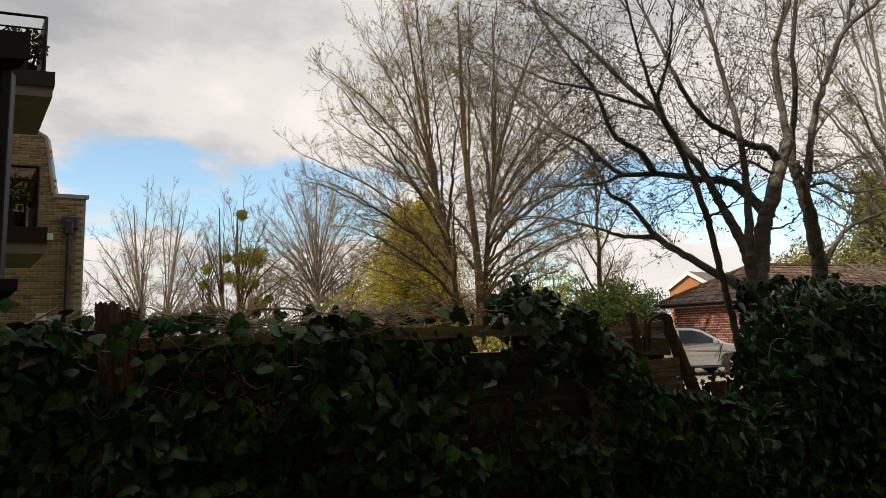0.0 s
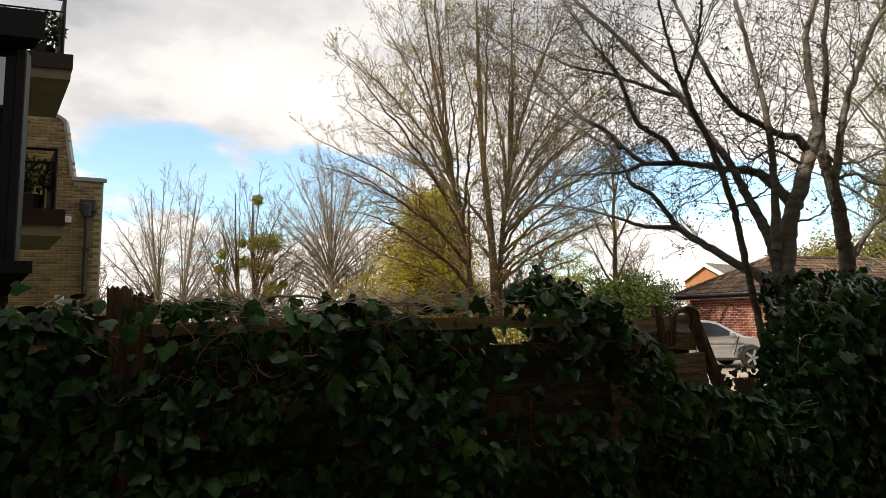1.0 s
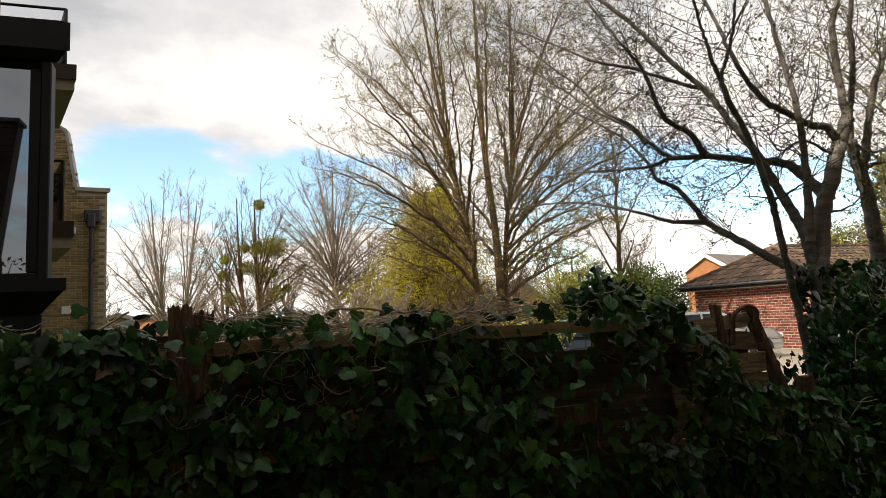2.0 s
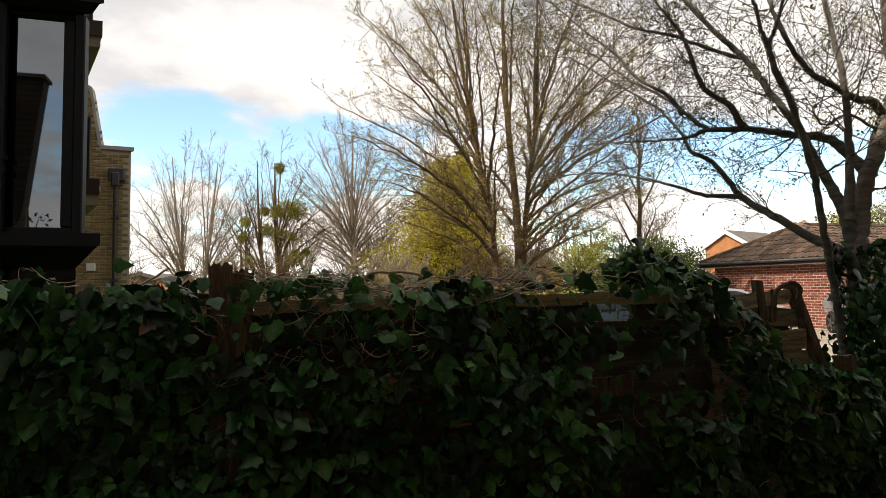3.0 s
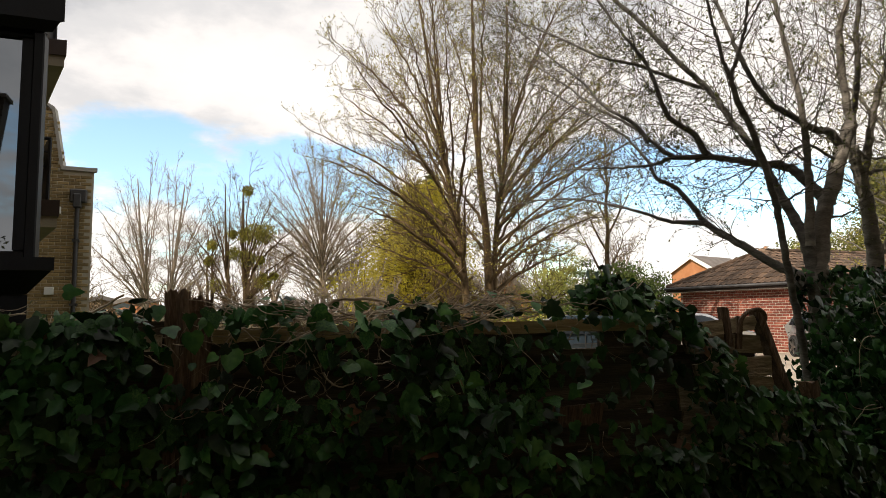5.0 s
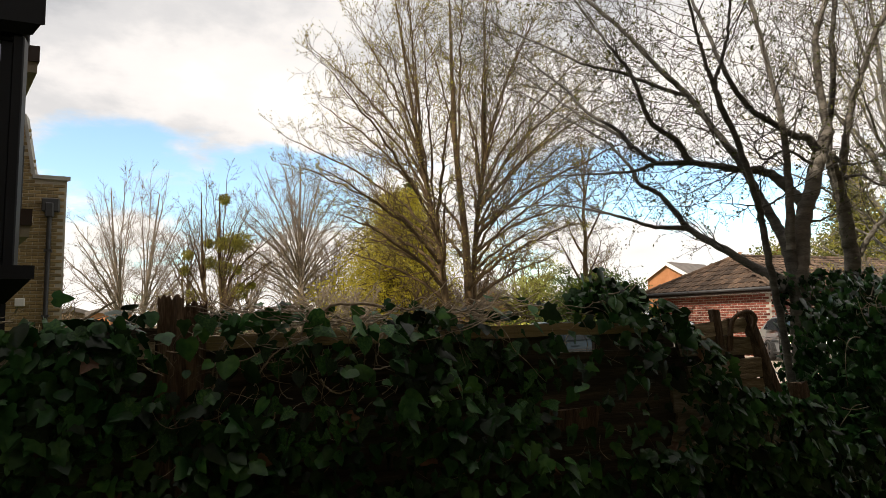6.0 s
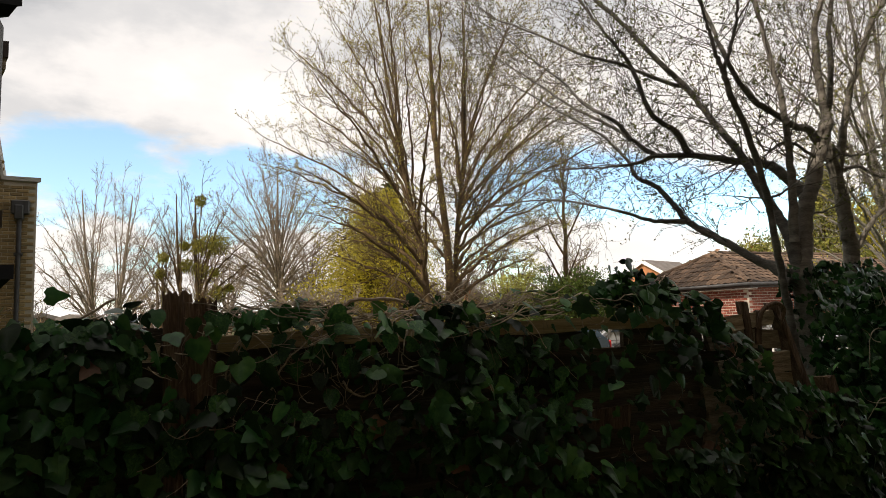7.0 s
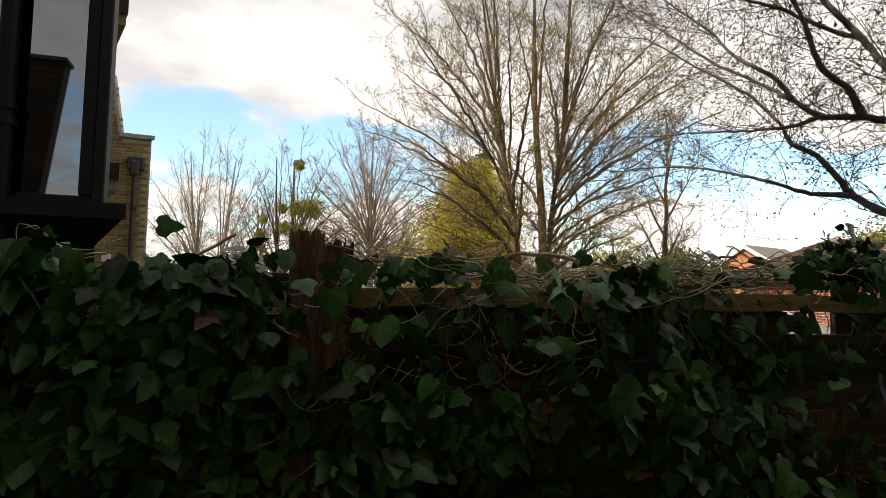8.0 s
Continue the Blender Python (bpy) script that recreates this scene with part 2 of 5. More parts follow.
def thing(name, label, category, group="", at=(0, 0, 0), turn=0, kind=""):
    e = new(name)
    e.empty_display_size = 0.1
    e.location, e.rotation_euler = at, (0, 0, radians(turn))
    return tagged(e, label, category, group, kind)


def box(bm, x0, x1, y0, y1, z0, z1, bevel=0.0, m=None):
    vs = [bm.verts.new((x, y, z)) for x in (x0, x1) for y in (y0, y1) for z in (z0, z1)]
    fs = [bm.faces.new([vs[i] for i in q]) for q in ((0, 1, 3, 2), (4, 6, 7, 5), (0, 4, 5, 1), (2, 3, 7, 6), (0, 2, 6, 4), (1, 5, 7, 3))]
    if bevel:
        got = bmesh.ops.bevel(bm, geom=list({e for f in fs for e in f.edges}), offset=bevel, segments=1, affect="EDGES")
        vs = [v for v in got["verts"]] + [v for v in vs if v.is_valid]
    if m is not None:
        bmesh.ops.transform(bm, matrix=m, verts=[v for v in set(vs) if v.is_valid])
    return bm


def boxed(name, dims, mat, parent=None, label="", bevel=0.0, m=None):
    return part(name, box(bmesh.new(), *dims, bevel=bevel, m=m), mat, parent, label)


def prism(points, y0, y1, along="y"):
    """A closed outline in x, z pushed from y0 to y1 (or in y, z along x)."""
    bm = bmesh.new()
    put = (lambda a, b, c: (a, c, b)) if along == "y" else (lambda a, b, c: (c, a, b)) if along == "x" else (lambda a, b, c: (a, b, c))
    lo, hi = [bm.verts.new(put(a, b, y0)) for a, b in points], [bm.verts.new(put(a, b, y1)) for a, b in points]
    n = len(points)
    bm.faces.new(lo), bm.faces.new(hi[::-1])
    for i in range(n):
        bm.faces.new((lo[i], hi[i], hi[(i + 1) % n], lo[(i + 1) % n]))
    bmesh.ops.recalc_face_normals(bm, faces=bm.faces)
    return bm


class Tubes:
    """Collects many tapered tubes into one mesh."""

    def __init__(self):
        self.v, self.f = [], []

    def add(self, pts, radii, sides=5):
        n0, up = len(self.v), Vector((0.31, 0.17, 0.93))
        for i, p in enumerate(pts):
            d = (pts[min(i + 1, len(pts) - 1)] - pts[max(i - 1, 0)]).normalized()
            a = d.cross(up)
            a = a.normalized() if a.length > 1e-4 else Vector((1, 0, 0))
            b = d.cross(a)
            for k in range(sides):
                w = 2 * math.pi * k / sides
                self.v.append(p + (a * math.cos(w) + b * math.sin(w)) * radii[i])
        for i in range(len(pts) - 1):
            for k in range(sides):
                q, r = n0 + i * sides + k, n0 + i * sides + (k + 1) % sides
                self.f.append((q, r, r + sides, q + sides))
        self.f.append(tuple(n0 + (len(pts) - 1) * sides + k for k in range(sides)))

    def made(self, name, mat, parent=None, label="", smooth=True):
        return link(name, from_lists(name, self.v, self.f), mat, parent, label, smooth)


def spline(ctrl, steps=5):
    """A smooth line through control points."""
    c = [Vector(p) for p in ctrl]
    c = [c[0] * 2 - c[1]] + c + [c[-1] * 2 - c[-2]]
    out = []
    for i in range(1, len(c) - 2):
        for s in range(steps):
            u = s / steps
            p0, p1, p2, p3 = c[i - 1:i + 3]
            out.append(0.5 * (2 * p1 + (p2 - p0) * u + (2 * p0 - 5 * p1 + 4 * p2 - p3) * u * u + (3 * p1 - p0 - 3 * p2 + p3) * u ** 3))
    return out + [c[-2]]


def rand_dir(rng):
    z, a = rng.uniform(-1, 1), rng.uniform(0, 2 * math.pi)
    r = math.sqrt(1 - z * z)
    return Vector((r * math.cos(a), r * math.sin(a), z))


class Leaves:
    """Collects many small folded leaves into one mesh."""

    def __init__(self):
        self.v, self.f = [], []

    def add(self, p, size, rng, out=None, wide=0.5):
        d = (rand_dir(rng) + (out or Vector((0, 0, 0)))).normalized()
        s = d.cross(rand_dir(rng)).normalized()
        n = d.cross(s)
        k = len(self.v)
        self.v += [p, p + d * size * 0.5 + s * size * wide * 0.5 + n * size * 0.08, p + d * size, p + d * size * 0.5 - s * size * wide * 0.5 + n * size * 0.08]
        self.f += [(k, k + 1, k + 2), (k, k + 2, k + 3)]

    def made(self, name, mat, parent=None, label="", kind=""):
        return tagged(link(name, from_lists(name, self.v, self.f), mat, parent, label), kind=kind)


# ---- ground ----
FENCE_Y = 2.44


def ground_sheet():
    bm = bmesh.new()
    xs = [-900, -200, -60, -20, -8, 0, 8, 16, 24, 34, 60, 200, 900]
    grid = [[bm.verts.new((x, y, 0.04 * math.sin(x * 0.5) * math.cos(y * 0.4) if abs(x) < 50 and -5 < y < 8 else 0.0)) for x in xs] for y in (-900, -60, -8, -2, 2, 6, 12, 30, 60, 200, 900)]
    for a, b in zip(grid, grid[1:]):
        for i in range(len(xs) - 1):
            bm.faces.new((a[i], a[i + 1], b[i + 1], b[i]))
    tagged(part("ground", bm, GRASS), "rough green grass and bare soil behind the fence", "ground", kind="structure")
    boxed("pavement", (7.5, 40, 9.5, 30, -0.2, 0.06), PAVING, None, bevel=0.02)
    tagged(bpy.data.objects["pavement"], "sunlit pale paved car park beside the bungalow", "pavement", kind="structure")


ground_sheet()


# ---- brickwork and tiles ----
def brick_mesh(name, w, d, h, mat):
    me = bpy.data.meshes.new(name)
    bm = box(bmesh.new(), 0, w, 0, d, 0, h, bevel=0.006)
    bm.to_mesh(me)
    bm.free()
    me.materials.append(mat)
    return me


def lay_bricks(parent, origin, along, length, z0, z1, mats, size=(0.213, 0.063, 0.012), keep=lambda u, z: True, near=lambda u, z: False, seed=1):
    """Stretcher courses on a wall face; along is the unit way of the wall, the bricks stand 12 mm proud of the mortar."""
    rng = random.Random(seed)
    turn = math.atan2(along[1], along[0])
    me, vs, fs, made = brick_mesh("brick", size[0], 0.03, size[1], mats[0]), [], [], 0
    src = [v.co.copy() for v in me.vertices]
    poly = [tuple(p.vertices) for p in me.polygons]
    course, z = 0, z0
    while z < z1:
        u = -0.5 * (size[0] + size[2]) * (course % 2)
        while u < length:
            if u > -0.01 and u + size[0] <= length + 0.01 and keep(u + 0.1, z + 0.03):
                push = rng.uniform(-0.003, 0.003)
                m = Matrix.Translation((origin[0] + along[0] * u, origin[1] + along[1] * u, z)) @ Matrix.Rotation(turn, 4, "Z") @ Matrix.Translation((0, -0.012 + push, 0))
                if made < 300 and near(u, z):
                    ob = new("brick", me)
                    ob.parent, ob.matrix_local = parent, m
                    made += 1
                else:
                    k = len(vs)
                    vs += [m @ c for c in src]
                    fs += [tuple(k + i for i in p) for p in poly]
            u += size[0] + size[2]
        z += size[1] + size[2]
        course += 1
    return tagged(link("brickwork", from_lists("brickwork", vs, fs), mats[1], parent), kind="stuff")


def lay_tiles(parent, corners, mats, near=lambda r, u: False, gauge=0.32, width=0.3, seed=2):
    """Rolled roof tiles on a sloping face: corners are eave start, eave end, ridge end, ridge start."""
    rng = random.Random(seed)
    a, b, c, d = (Vector(p) for p in corners)
    way = (b - a).normalized()
    up = ((d - a) - way * (d - a).dot(way)).normalized()
    n = way.cross(up)
    rows = int(((d - a).dot(up)) / gauge)
    bm = bmesh.new()
    prof = [(0.0, 0.0), (0.25, 0.035), (0.5, 0.03), (0.7, 0.0), (1.0, 0.004)]
    for s, lift in ((0.0, 0.03), (1.0, 0.0)):
        for q, h in prof:
            bm.verts.new((q * width * 1.02, s * gauge * 1.12, h + lift))
        if s == 0.0:
            for q, h in prof:
                bm.verts.new((q * width * 1.02, 0, h + lift - 0.025))
    bm.verts.ensure_lookup_table()
    v = bm.verts
    for i in range(4):
        bm.faces.new((v[i], v[i + 1], v[i + 11], v[i + 10]))
        bm.faces.new((v[i + 5], v[i + 6], v[i + 1], v[i]))
    me = bpy.data.meshes.new("roof_tile")
    bm.to_mesh(me)
    bm.free()
    me.materials.append(mats[0])
    src, poly = [x.co.copy() for x in me.vertices], [tuple(p.vertices) for p in me.polygons]
    vs, fs, made = [], [], 0
    frame_m = Matrix((way, up, n)).transposed().to_4x4()
    for r in range(rows + 1):
        t = r / max(1, rows)
        lo, hi = a.lerp(d, t), b.lerp(c, t)
        length = (hi - lo).dot(way)
        u = -0.15 * (r % 2)
        while u < length - 0.1:
            m = Matrix.Translation(lo + way * u + n * (0.03 + rng.uniform(-0.006, 0.008))) @ frame_m @ Matrix.Rotation(rng.uniform(-0.012, 0.012), 4, "Z")
            if made < 150 and near(r, u):
                ob = new("roof_tile", me)
                ob.parent, ob.matrix_local = parent, m
                made += 1
            else:
                k = len(vs)
                vs += [m @ q for q in src]
                fs += [tuple(k + i for i in p) for p in poly]
            u += width
    return tagged(link("tiling", from_lists("tiling", vs, fs), mats[1], parent), kind="stuff")


# ---- yellow brick block with its parapet ----
GX, GY = -2.14, 16.45


def skew(bm):
    """Slants the block's flank back, shaped to keep it out of the camera's view."""
    for v in bm.verts:
        v.co.x -= 0.62 * max(0.0, v.co.y - GY)


def yellow_block():
    b = thing("apartment_block", "yellow stock-brick block with parapet and steep shoulder", "building")
    outline = [(GX - 0.02, 0), (GX - 0.02, 4.88), (-2.79, 4.90), (-3.0, 6.22), (-3.2, 6.36), (-9.0, 6.36), (-9.0, 0)]
    bm = prism(outline, GY, GY + 7)
    skew(bm)
    part("wall", bm, MORTAR, b, "yellow brick wall with pale joints")

    def under(u, z):
        x = -5.0 + u
        top = 4.86 if x > -2.8 else 4.9 + (-2.79 - x) * 6.0
        return z < min(top, 6.3) - 0.04

    lay_bricks(b, (-5.0, GY), (1, 0), 2.87, 1.2, 6.3, (BRICK_Y, BRICK_YJ), keep=under, near=lambda u, z: u > 1.7 and 2.6 < z < 5.0)
    bm = prism([(GX + 0.05, 4.88), (GX + 0.05, 4.97), (-2.80, 4.985), (-2.80, 4.90)], GY - 0.05, GY + 7)
    skew(bm)
    part("coping", bm, STONE, b, "pale parapet coping")
    part("verge", prism([(-2.76, 4.985), (-2.83, 4.985), (-3.03, 6.24), (-3.22, 6.40), (-3.22, 6.45), (-2.98, 6.3)], GY - 0.04, GY + 0.3), STONE, b, "pale sloping verge")
    bm = bmesh.new()
    box(bm, -2.6, -2.27, GY - 0.16, GY - 0.012, 4.17, 4.46, 0.02)
    box(bm, -2.53, -2.37, GY - 0.19, GY - 0.03, 4.05, 4.36, 0.02)
    hop = part("hopper", bm, LEAD, b, "dark rainwater hopper")
    t = Tubes()
    t.add([Vector((-2.45, GY - 0.1, 4.1)), Vector((-2.45, GY - 0.1, 2.0)), Vector((-2.45, GY - 0.1, 0.0))], [0.045] * 3, 10)
    pipe = t.made("downpipe", LEAD, b, "dark cast downpipe")
    for z in (3.3, 1.9):
        boxed("bracket", (-2.52, -2.38, GY - 0.16, GY - 0.02, z, z + 0.05), LEAD, pipe)
    boxed("vent_cover", (-3.02, -2.84, GY - 0.08, GY - 0.012, 2.14, 2.31), WHITE, b, "small white wall vent", 0.01)
    boxed("alarm_box", (-2.91, -2.77, GY - 0.1, GY - 0.012, 3.92, 4.07), WHITE, b, "small white box on the brick wall", 0.01)


yellow_block()


# ---- dark block with the black bay ----
def dark_block():
    b = thing("bay_building", "dark-painted block with a black projecting bay window", "building", at=(0.015, 0.075, 0))
    part("wall", prism([(-14, 0), (-1.22, 0), (-1.22, 10.5), (-14, 10.5)], 4.3, 5.3), RENDER_WALL, b)
    part("rear_wall", prism([(-14, 0), (-4.7, 0), (-4.7, 8.6), (-14, 8.6)], 5.3, 16.3), RENDER_WALL, b)
    # panel under the sill, corner posts, head
    def canted(right, front, z0, z1, into=None):
        """A layer of the bay with its splayed flank."""
        bm = prism([(-2.95, front), (right, front), (right - 0.75, 4.3), (-2.95, 4.3)], z0, z1, "z")
        if into is not None:
            for v in bm.verts:
                if v.co.z > (z0 + z1) / 2 and v.co.y < 4.2:
                    v.co += Vector((into, -into, 0)) * (1 if v.co.x > -2 else 0) + Vector((0, -into, 0)) * (0 if v.co.x > -2 else 1)
        return bm

    part("apron", canted(-0.62, 3.92, 0.0, 1.80), BLACK, b, "black panel below the window")
    part("sill", canted(-0.62, 3.90, 1.80, 1.905, 0.12), BLACK, b, "black moulded sill")
    part("sill_edge", canted(-0.488, 3.77, 1.905, 1.965), BLACK, b)
    for x0, x1 in ((-0.632, -0.585), (-2.3, -2.2)):
        boxed("corner_post", (x0, x1, 3.85, 3.94, 1.965, 3.05), BLACK, b, bevel=0.006)
    bm = bmesh.new()
    box(bm, -2.2, -0.635, 3.885, 3.94, 1.967, 2.0, 0.004)
    box(bm, -2.2, -0.635, 3.885, 3.94, 3.03, 3.05, 0.004)
    box(bm, -0.685, -0.635, 3.885, 3.94, 2.003, 3.027, 0.004)
    box(bm, -0.977, -0.927, 3.885, 3.94, 2.003, 3.027, 0.004)
    fr = part("window_frame", bm, BLACK, b)
    boxed("pane", (-0.927, -0.685, 3.91, 3.918, 2.0, 3.03), PANE, fr, "window glass that mirrors sky and a tiled house")
    boxed("pane", (-2.2, -0.977, 3.91, 3.918, 2.0, 3.03), PANE, fr)
    part("flank", canted(-0.625, 3.945, 1.967, 3.05), BLACK, b)
    part("head", canted(-0.55, 3.83, 3.05, 3.09, 0.04), BLACK, b, "black bay head moulding")
    part("head_fascia", canted(-0.495, 3.79, 3.09, 3.235), BLACK, b)
    t = Tubes()
    for z0, z1, r in ((0, 3.05, 0.034), (2.31, 2.335, 0.043), (2.25, 2.275, 0.043), (1.70, 1.74, 0.046)):
        t.add([Vector((-0.94, 3.845, z0)), Vector((-0.94, 3.845, z1))], [r, r], 12)
    t.made("drainpipe", BLACK, b, "black drainpipe with collars", smooth=False)


dark_block()


def balcony(z, name_label):
    """Cantilevered slab with a slanted end, a brown fascia and an iron rail with slanting bars."""
    b = thing("balcony", name_label, "balcony", "balconies of the dark block")
    tip, back, left = Vector((-1.8, 10.9)), Vector((-2.43, 13.0)), -5.0
    plan = [(left, 11.0), (tip.x, tip.y), (back.x, back.y), (left, back.y)]
    part("slab", prism(plan, z - 0.36, z - 0.2, "z"), SOFFIT, b, "pale rendered soffit")
    part("fascia", prism([(left, 10.97), (tip.x + 0.03, tip.y - 0.03), (back.x + 0.03, back.y), (left, back.y)], z - 0.2, z + 0.03, "z"), DARK_BROWN, b, "dark brown fascia")
    top = z + 0.96
    t = Tubes()
    a0, a1 = Vector((left, 11.15, top)), Vector((tip.x - 0.16, 11.05, top))
    c1 = Vector((back.x - 0.12, back.y, top))
    for p, q, r in ((a0, a1, 0.022), (a1, c1, 0.022), (a0 - Vector((0, 0, 0.2)), a1 - Vector((0, 0, 0.2)), 0.014), (a1 - Vector((0, 0, 1.0)), a1, 0.025), (c1 - Vector((0, 0, 1.0)), c1, 0.025)):
        t.add([p, q], [r, r], 6)
    t.made("handrail", BLACK, b, "black iron handrail", smooth=False)
    for i in range(9):
        t = Tubes()
        x = a1.x - 0.35 - 0.28 * i
        t.add([Vector((x - 0.28, 11.1, top - 0.58)), Vector((x + 0.12, 11.1, top - 0.2))], [0.012, 0.012], 5)
        t.made("bar", BLACK, b, smooth=False)
    # solid end screen along the slanted end
    m = Matrix.Translation((a1.x, a1.y, z + 0.03))
    d = (c1 - a1)
    bm = bmesh.new()
    vs = [bm.verts.new(m @ Vector((d.x * s + o, d.y * s, h))) for o in (-0.02, 0.02) for s, h in ((0.0, 0), (0.55, 0), (0.55, 0.9), (0.0, 0.92))]
    bm.faces.new(vs[:4]), bm.faces.new(vs[4:][::-1])
    for i in range(4):
        bm.faces.new((vs[i], vs[4 + i], vs[4 + (i + 1) % 4], vs[(i + 1) % 4]))
    part("end_screen", bm, BLACK, b, "dark end screen")
    return b


balcony(3.31, "lower balcony with brown fascia and black iron rail")
balcony(5.68, "upper balcony with brown fascia and black iron rail")


def planter(x, y, z, seed):
    p = thing("planter", "dark round planter with a small bushy plant on the balcony", "planter", "balcony planters")
    t = Tubes()
    t.add([Vector((x, y, z)), Vector((x, y, z + 0.3))], [0.13, 0.18], 12)
    t.made("pot", LEAD, p, smooth=False)
    lv, rng = Leaves(), random.Random(seed)
    for _ in range(260):
        d = rand_dir(rng)
        lv.add(Vector((x, y, z + 0.62)) + d * 0.26 * rng.random() ** 0.4, 0.11, rng, d)
    lv.made("foliage", FIR_LEAF, p)
    st = Tubes()
    for _ in range(5):
        st.add([Vector((x, y, z + 0.28)), Vector((x, y, z + 0.62)) + rand_dir(rng) * 0.15], [0.01, 0.006], 4)
    st.made("stem", BARK, p)


planter(-2.38, 11.5, 3.34, 3)
planter(-2.33, 11.5, 5.71, 4)


# ---- added shading walls and mirrored house behind the camera ----
def behind():
    w = thing("house", "unseen plain house walls behind the footpath, added to shade the fence", "house")
    # unseen tall wall, added to cut skylight on the ivy
    part("wall", prism([(-1.2, 0), (18, 0), (18, 15), (-1.2, 15)], -2.0, -0.9), RENDER_WALL, w)
    # unseen mass, added so the sun misses fence and lower tree stems
    part("sun_blocker_wall", prism([(-16, 0), (-3.8, 0), (-3.8, 9.2), (-16, 9.2)], -4.0, 2.0), RENDER_WALL, w)
    h = thing("tile_hung_house", "house with dark hung tiles above orange brick", "house")
    part("wall", prism([(-14, 0), (-4.25, 0), (-4.25, 2.9), (-14, 2.9)], -8.5, -8), ORANGE, h)
    bm = bmesh.new()
    n = 26
    for i in range(n):
        z = 2.9 + i * 0.13
        box(bm, -14, -4.22 + 0.016 * i, -8.06 - 0.004, -8.0, z, z + 0.125)
    part("hung_tiling", bm, TILE_HUNG, h, "rows of dark hung tiles")
    part("upper_wall", prism([(-14, 2.9), (-4.25, 2.9), (-3.84, 6.28), (-14, 6.28)], -8.5, -8.06), TILE_HUNG, h)
    part("roof_edge", prism([(-14.2, 6.28), (-3.78, 6.28), (-3.78, 6.36), (-14.2, 6.36)], -8.5, -7.95), SLATE, h)


behind()


# ---- bungalow with hipped roof ----
BX, BY, BZ = 19.3, 16.8, 2.5


def bungalow():
    b = thing("bungalow", "red-brick bungalow with a mossy brown hipped tile roof", "house")
    x1, y1, rx, ry, rz = 33.0, 22.5, 20.9, 19.65, 3.85
    part("wall", prism([(BX, 0), (x1, 0), (x1, BZ), (BX, BZ)], BY, y1), MORTAR_PALE, b, "red brick wall")
    lay_bricks(b, (BX, y1), (0, -1), y1 - BY, 0.1, BZ - 0.1, (BRICK_R, BRICK_RJ), (0.255, 0.076, 0.02), near=lambda u, z: u > 4.5 and z > 1.3, seed=5)
    lay_bricks(b, (BX, BY), (1, 0), 6.0, 0.1, BZ - 0.1, (BRICK_R, BRICK_RJ), (0.255, 0.076, 0.02), seed=6)
    e = 0.4
    c = [(BX - e, BY - e), (x1 + e, BY - e), (x1 + e, y1 + e), (BX - e, y1 + e)]
    bm = bmesh.new()
    v = [bm.verts.new((*p, BZ)) for p in c] + [bm.verts.new((rx, ry, rz)), bm.verts.new((x1 - 3.5, ry, rz))]
    for q in ((0, 1, 5, 4), (1, 2, 5), (2, 3, 4, 5), (3, 0, 4), (3, 2, 1, 0)):
        bm.faces.new([v[i] for i in q])
    part("roof", bm, TILE_J, b, "brown roof slopes")
    lay_tiles(b, ((*c[3], BZ), (*c[0], BZ), (rx, ry, rz), (rx, ry, rz)), (TILE, TILE_J), near=lambda r, u: r < 6)
    lay_tiles(b, ((*c[0], BZ), (*c[1], BZ), (x1 - 3.5, ry, rz), (rx, ry, rz)), (TILE, TILE_J), near=lambda r, u: r < 5 and u < 9, seed=9)
    for p, q in (((*c[0], BZ), (rx, ry, rz)), ((*c[3], BZ), (rx, ry, rz)), ((rx, ry, rz), (x1 - 3.5, ry, rz))):
        p, q = Vector(p) + Vector((0, 0, 0.06)), Vector(q) + Vector((0, 0, 0.06))
        k = int((q - p).length / 0.42)
        for i in range(k):
            t = Tubes()
            t.add([p.lerp(q, i / k), p.lerp(q, (i + 1.08) / k)], [0.10, 0.085], 8)
            t.made("ridge_tile", TILE, b, smooth=False)
    bm = bmesh.new()
    box(bm, BX - e - 0.03, BX - e, BY - e - 0.03, y1 + e, BZ - 0.16, BZ, 0.004)
    box(bm, BX - e, x1, BY - e - 0.03, BY - e, BZ - 0.16, BZ, 0.004)
    part("fascia", bm, DARK_BROWN, b)
    t = Tubes()
    g = BZ - 0.02
    t.add([Vector((BX - e - 0.09, y1 + e, g)), Vector((BX - e - 0.09, BY - e - 0.09, g)), Vector((x1, BY - e - 0.09, g))], [0.06] * 3, 8)
    t.made("gutter", LEAD, b, "dark gutter")
    boxed("soffit", (BX - e, BX, BY - e, y1 + e, BZ - 0.18, BZ - 0.161), WHITE, b, "white soffit board")
    t = Tubes()
    t.add([Vector((21.1, 19.65, 3.6)), Vector((21.1, 19.65, 4.05))], [0.08, 0.06], 8)
    t.made("roof_vent", TERRACOTTA, b)


bungalow()


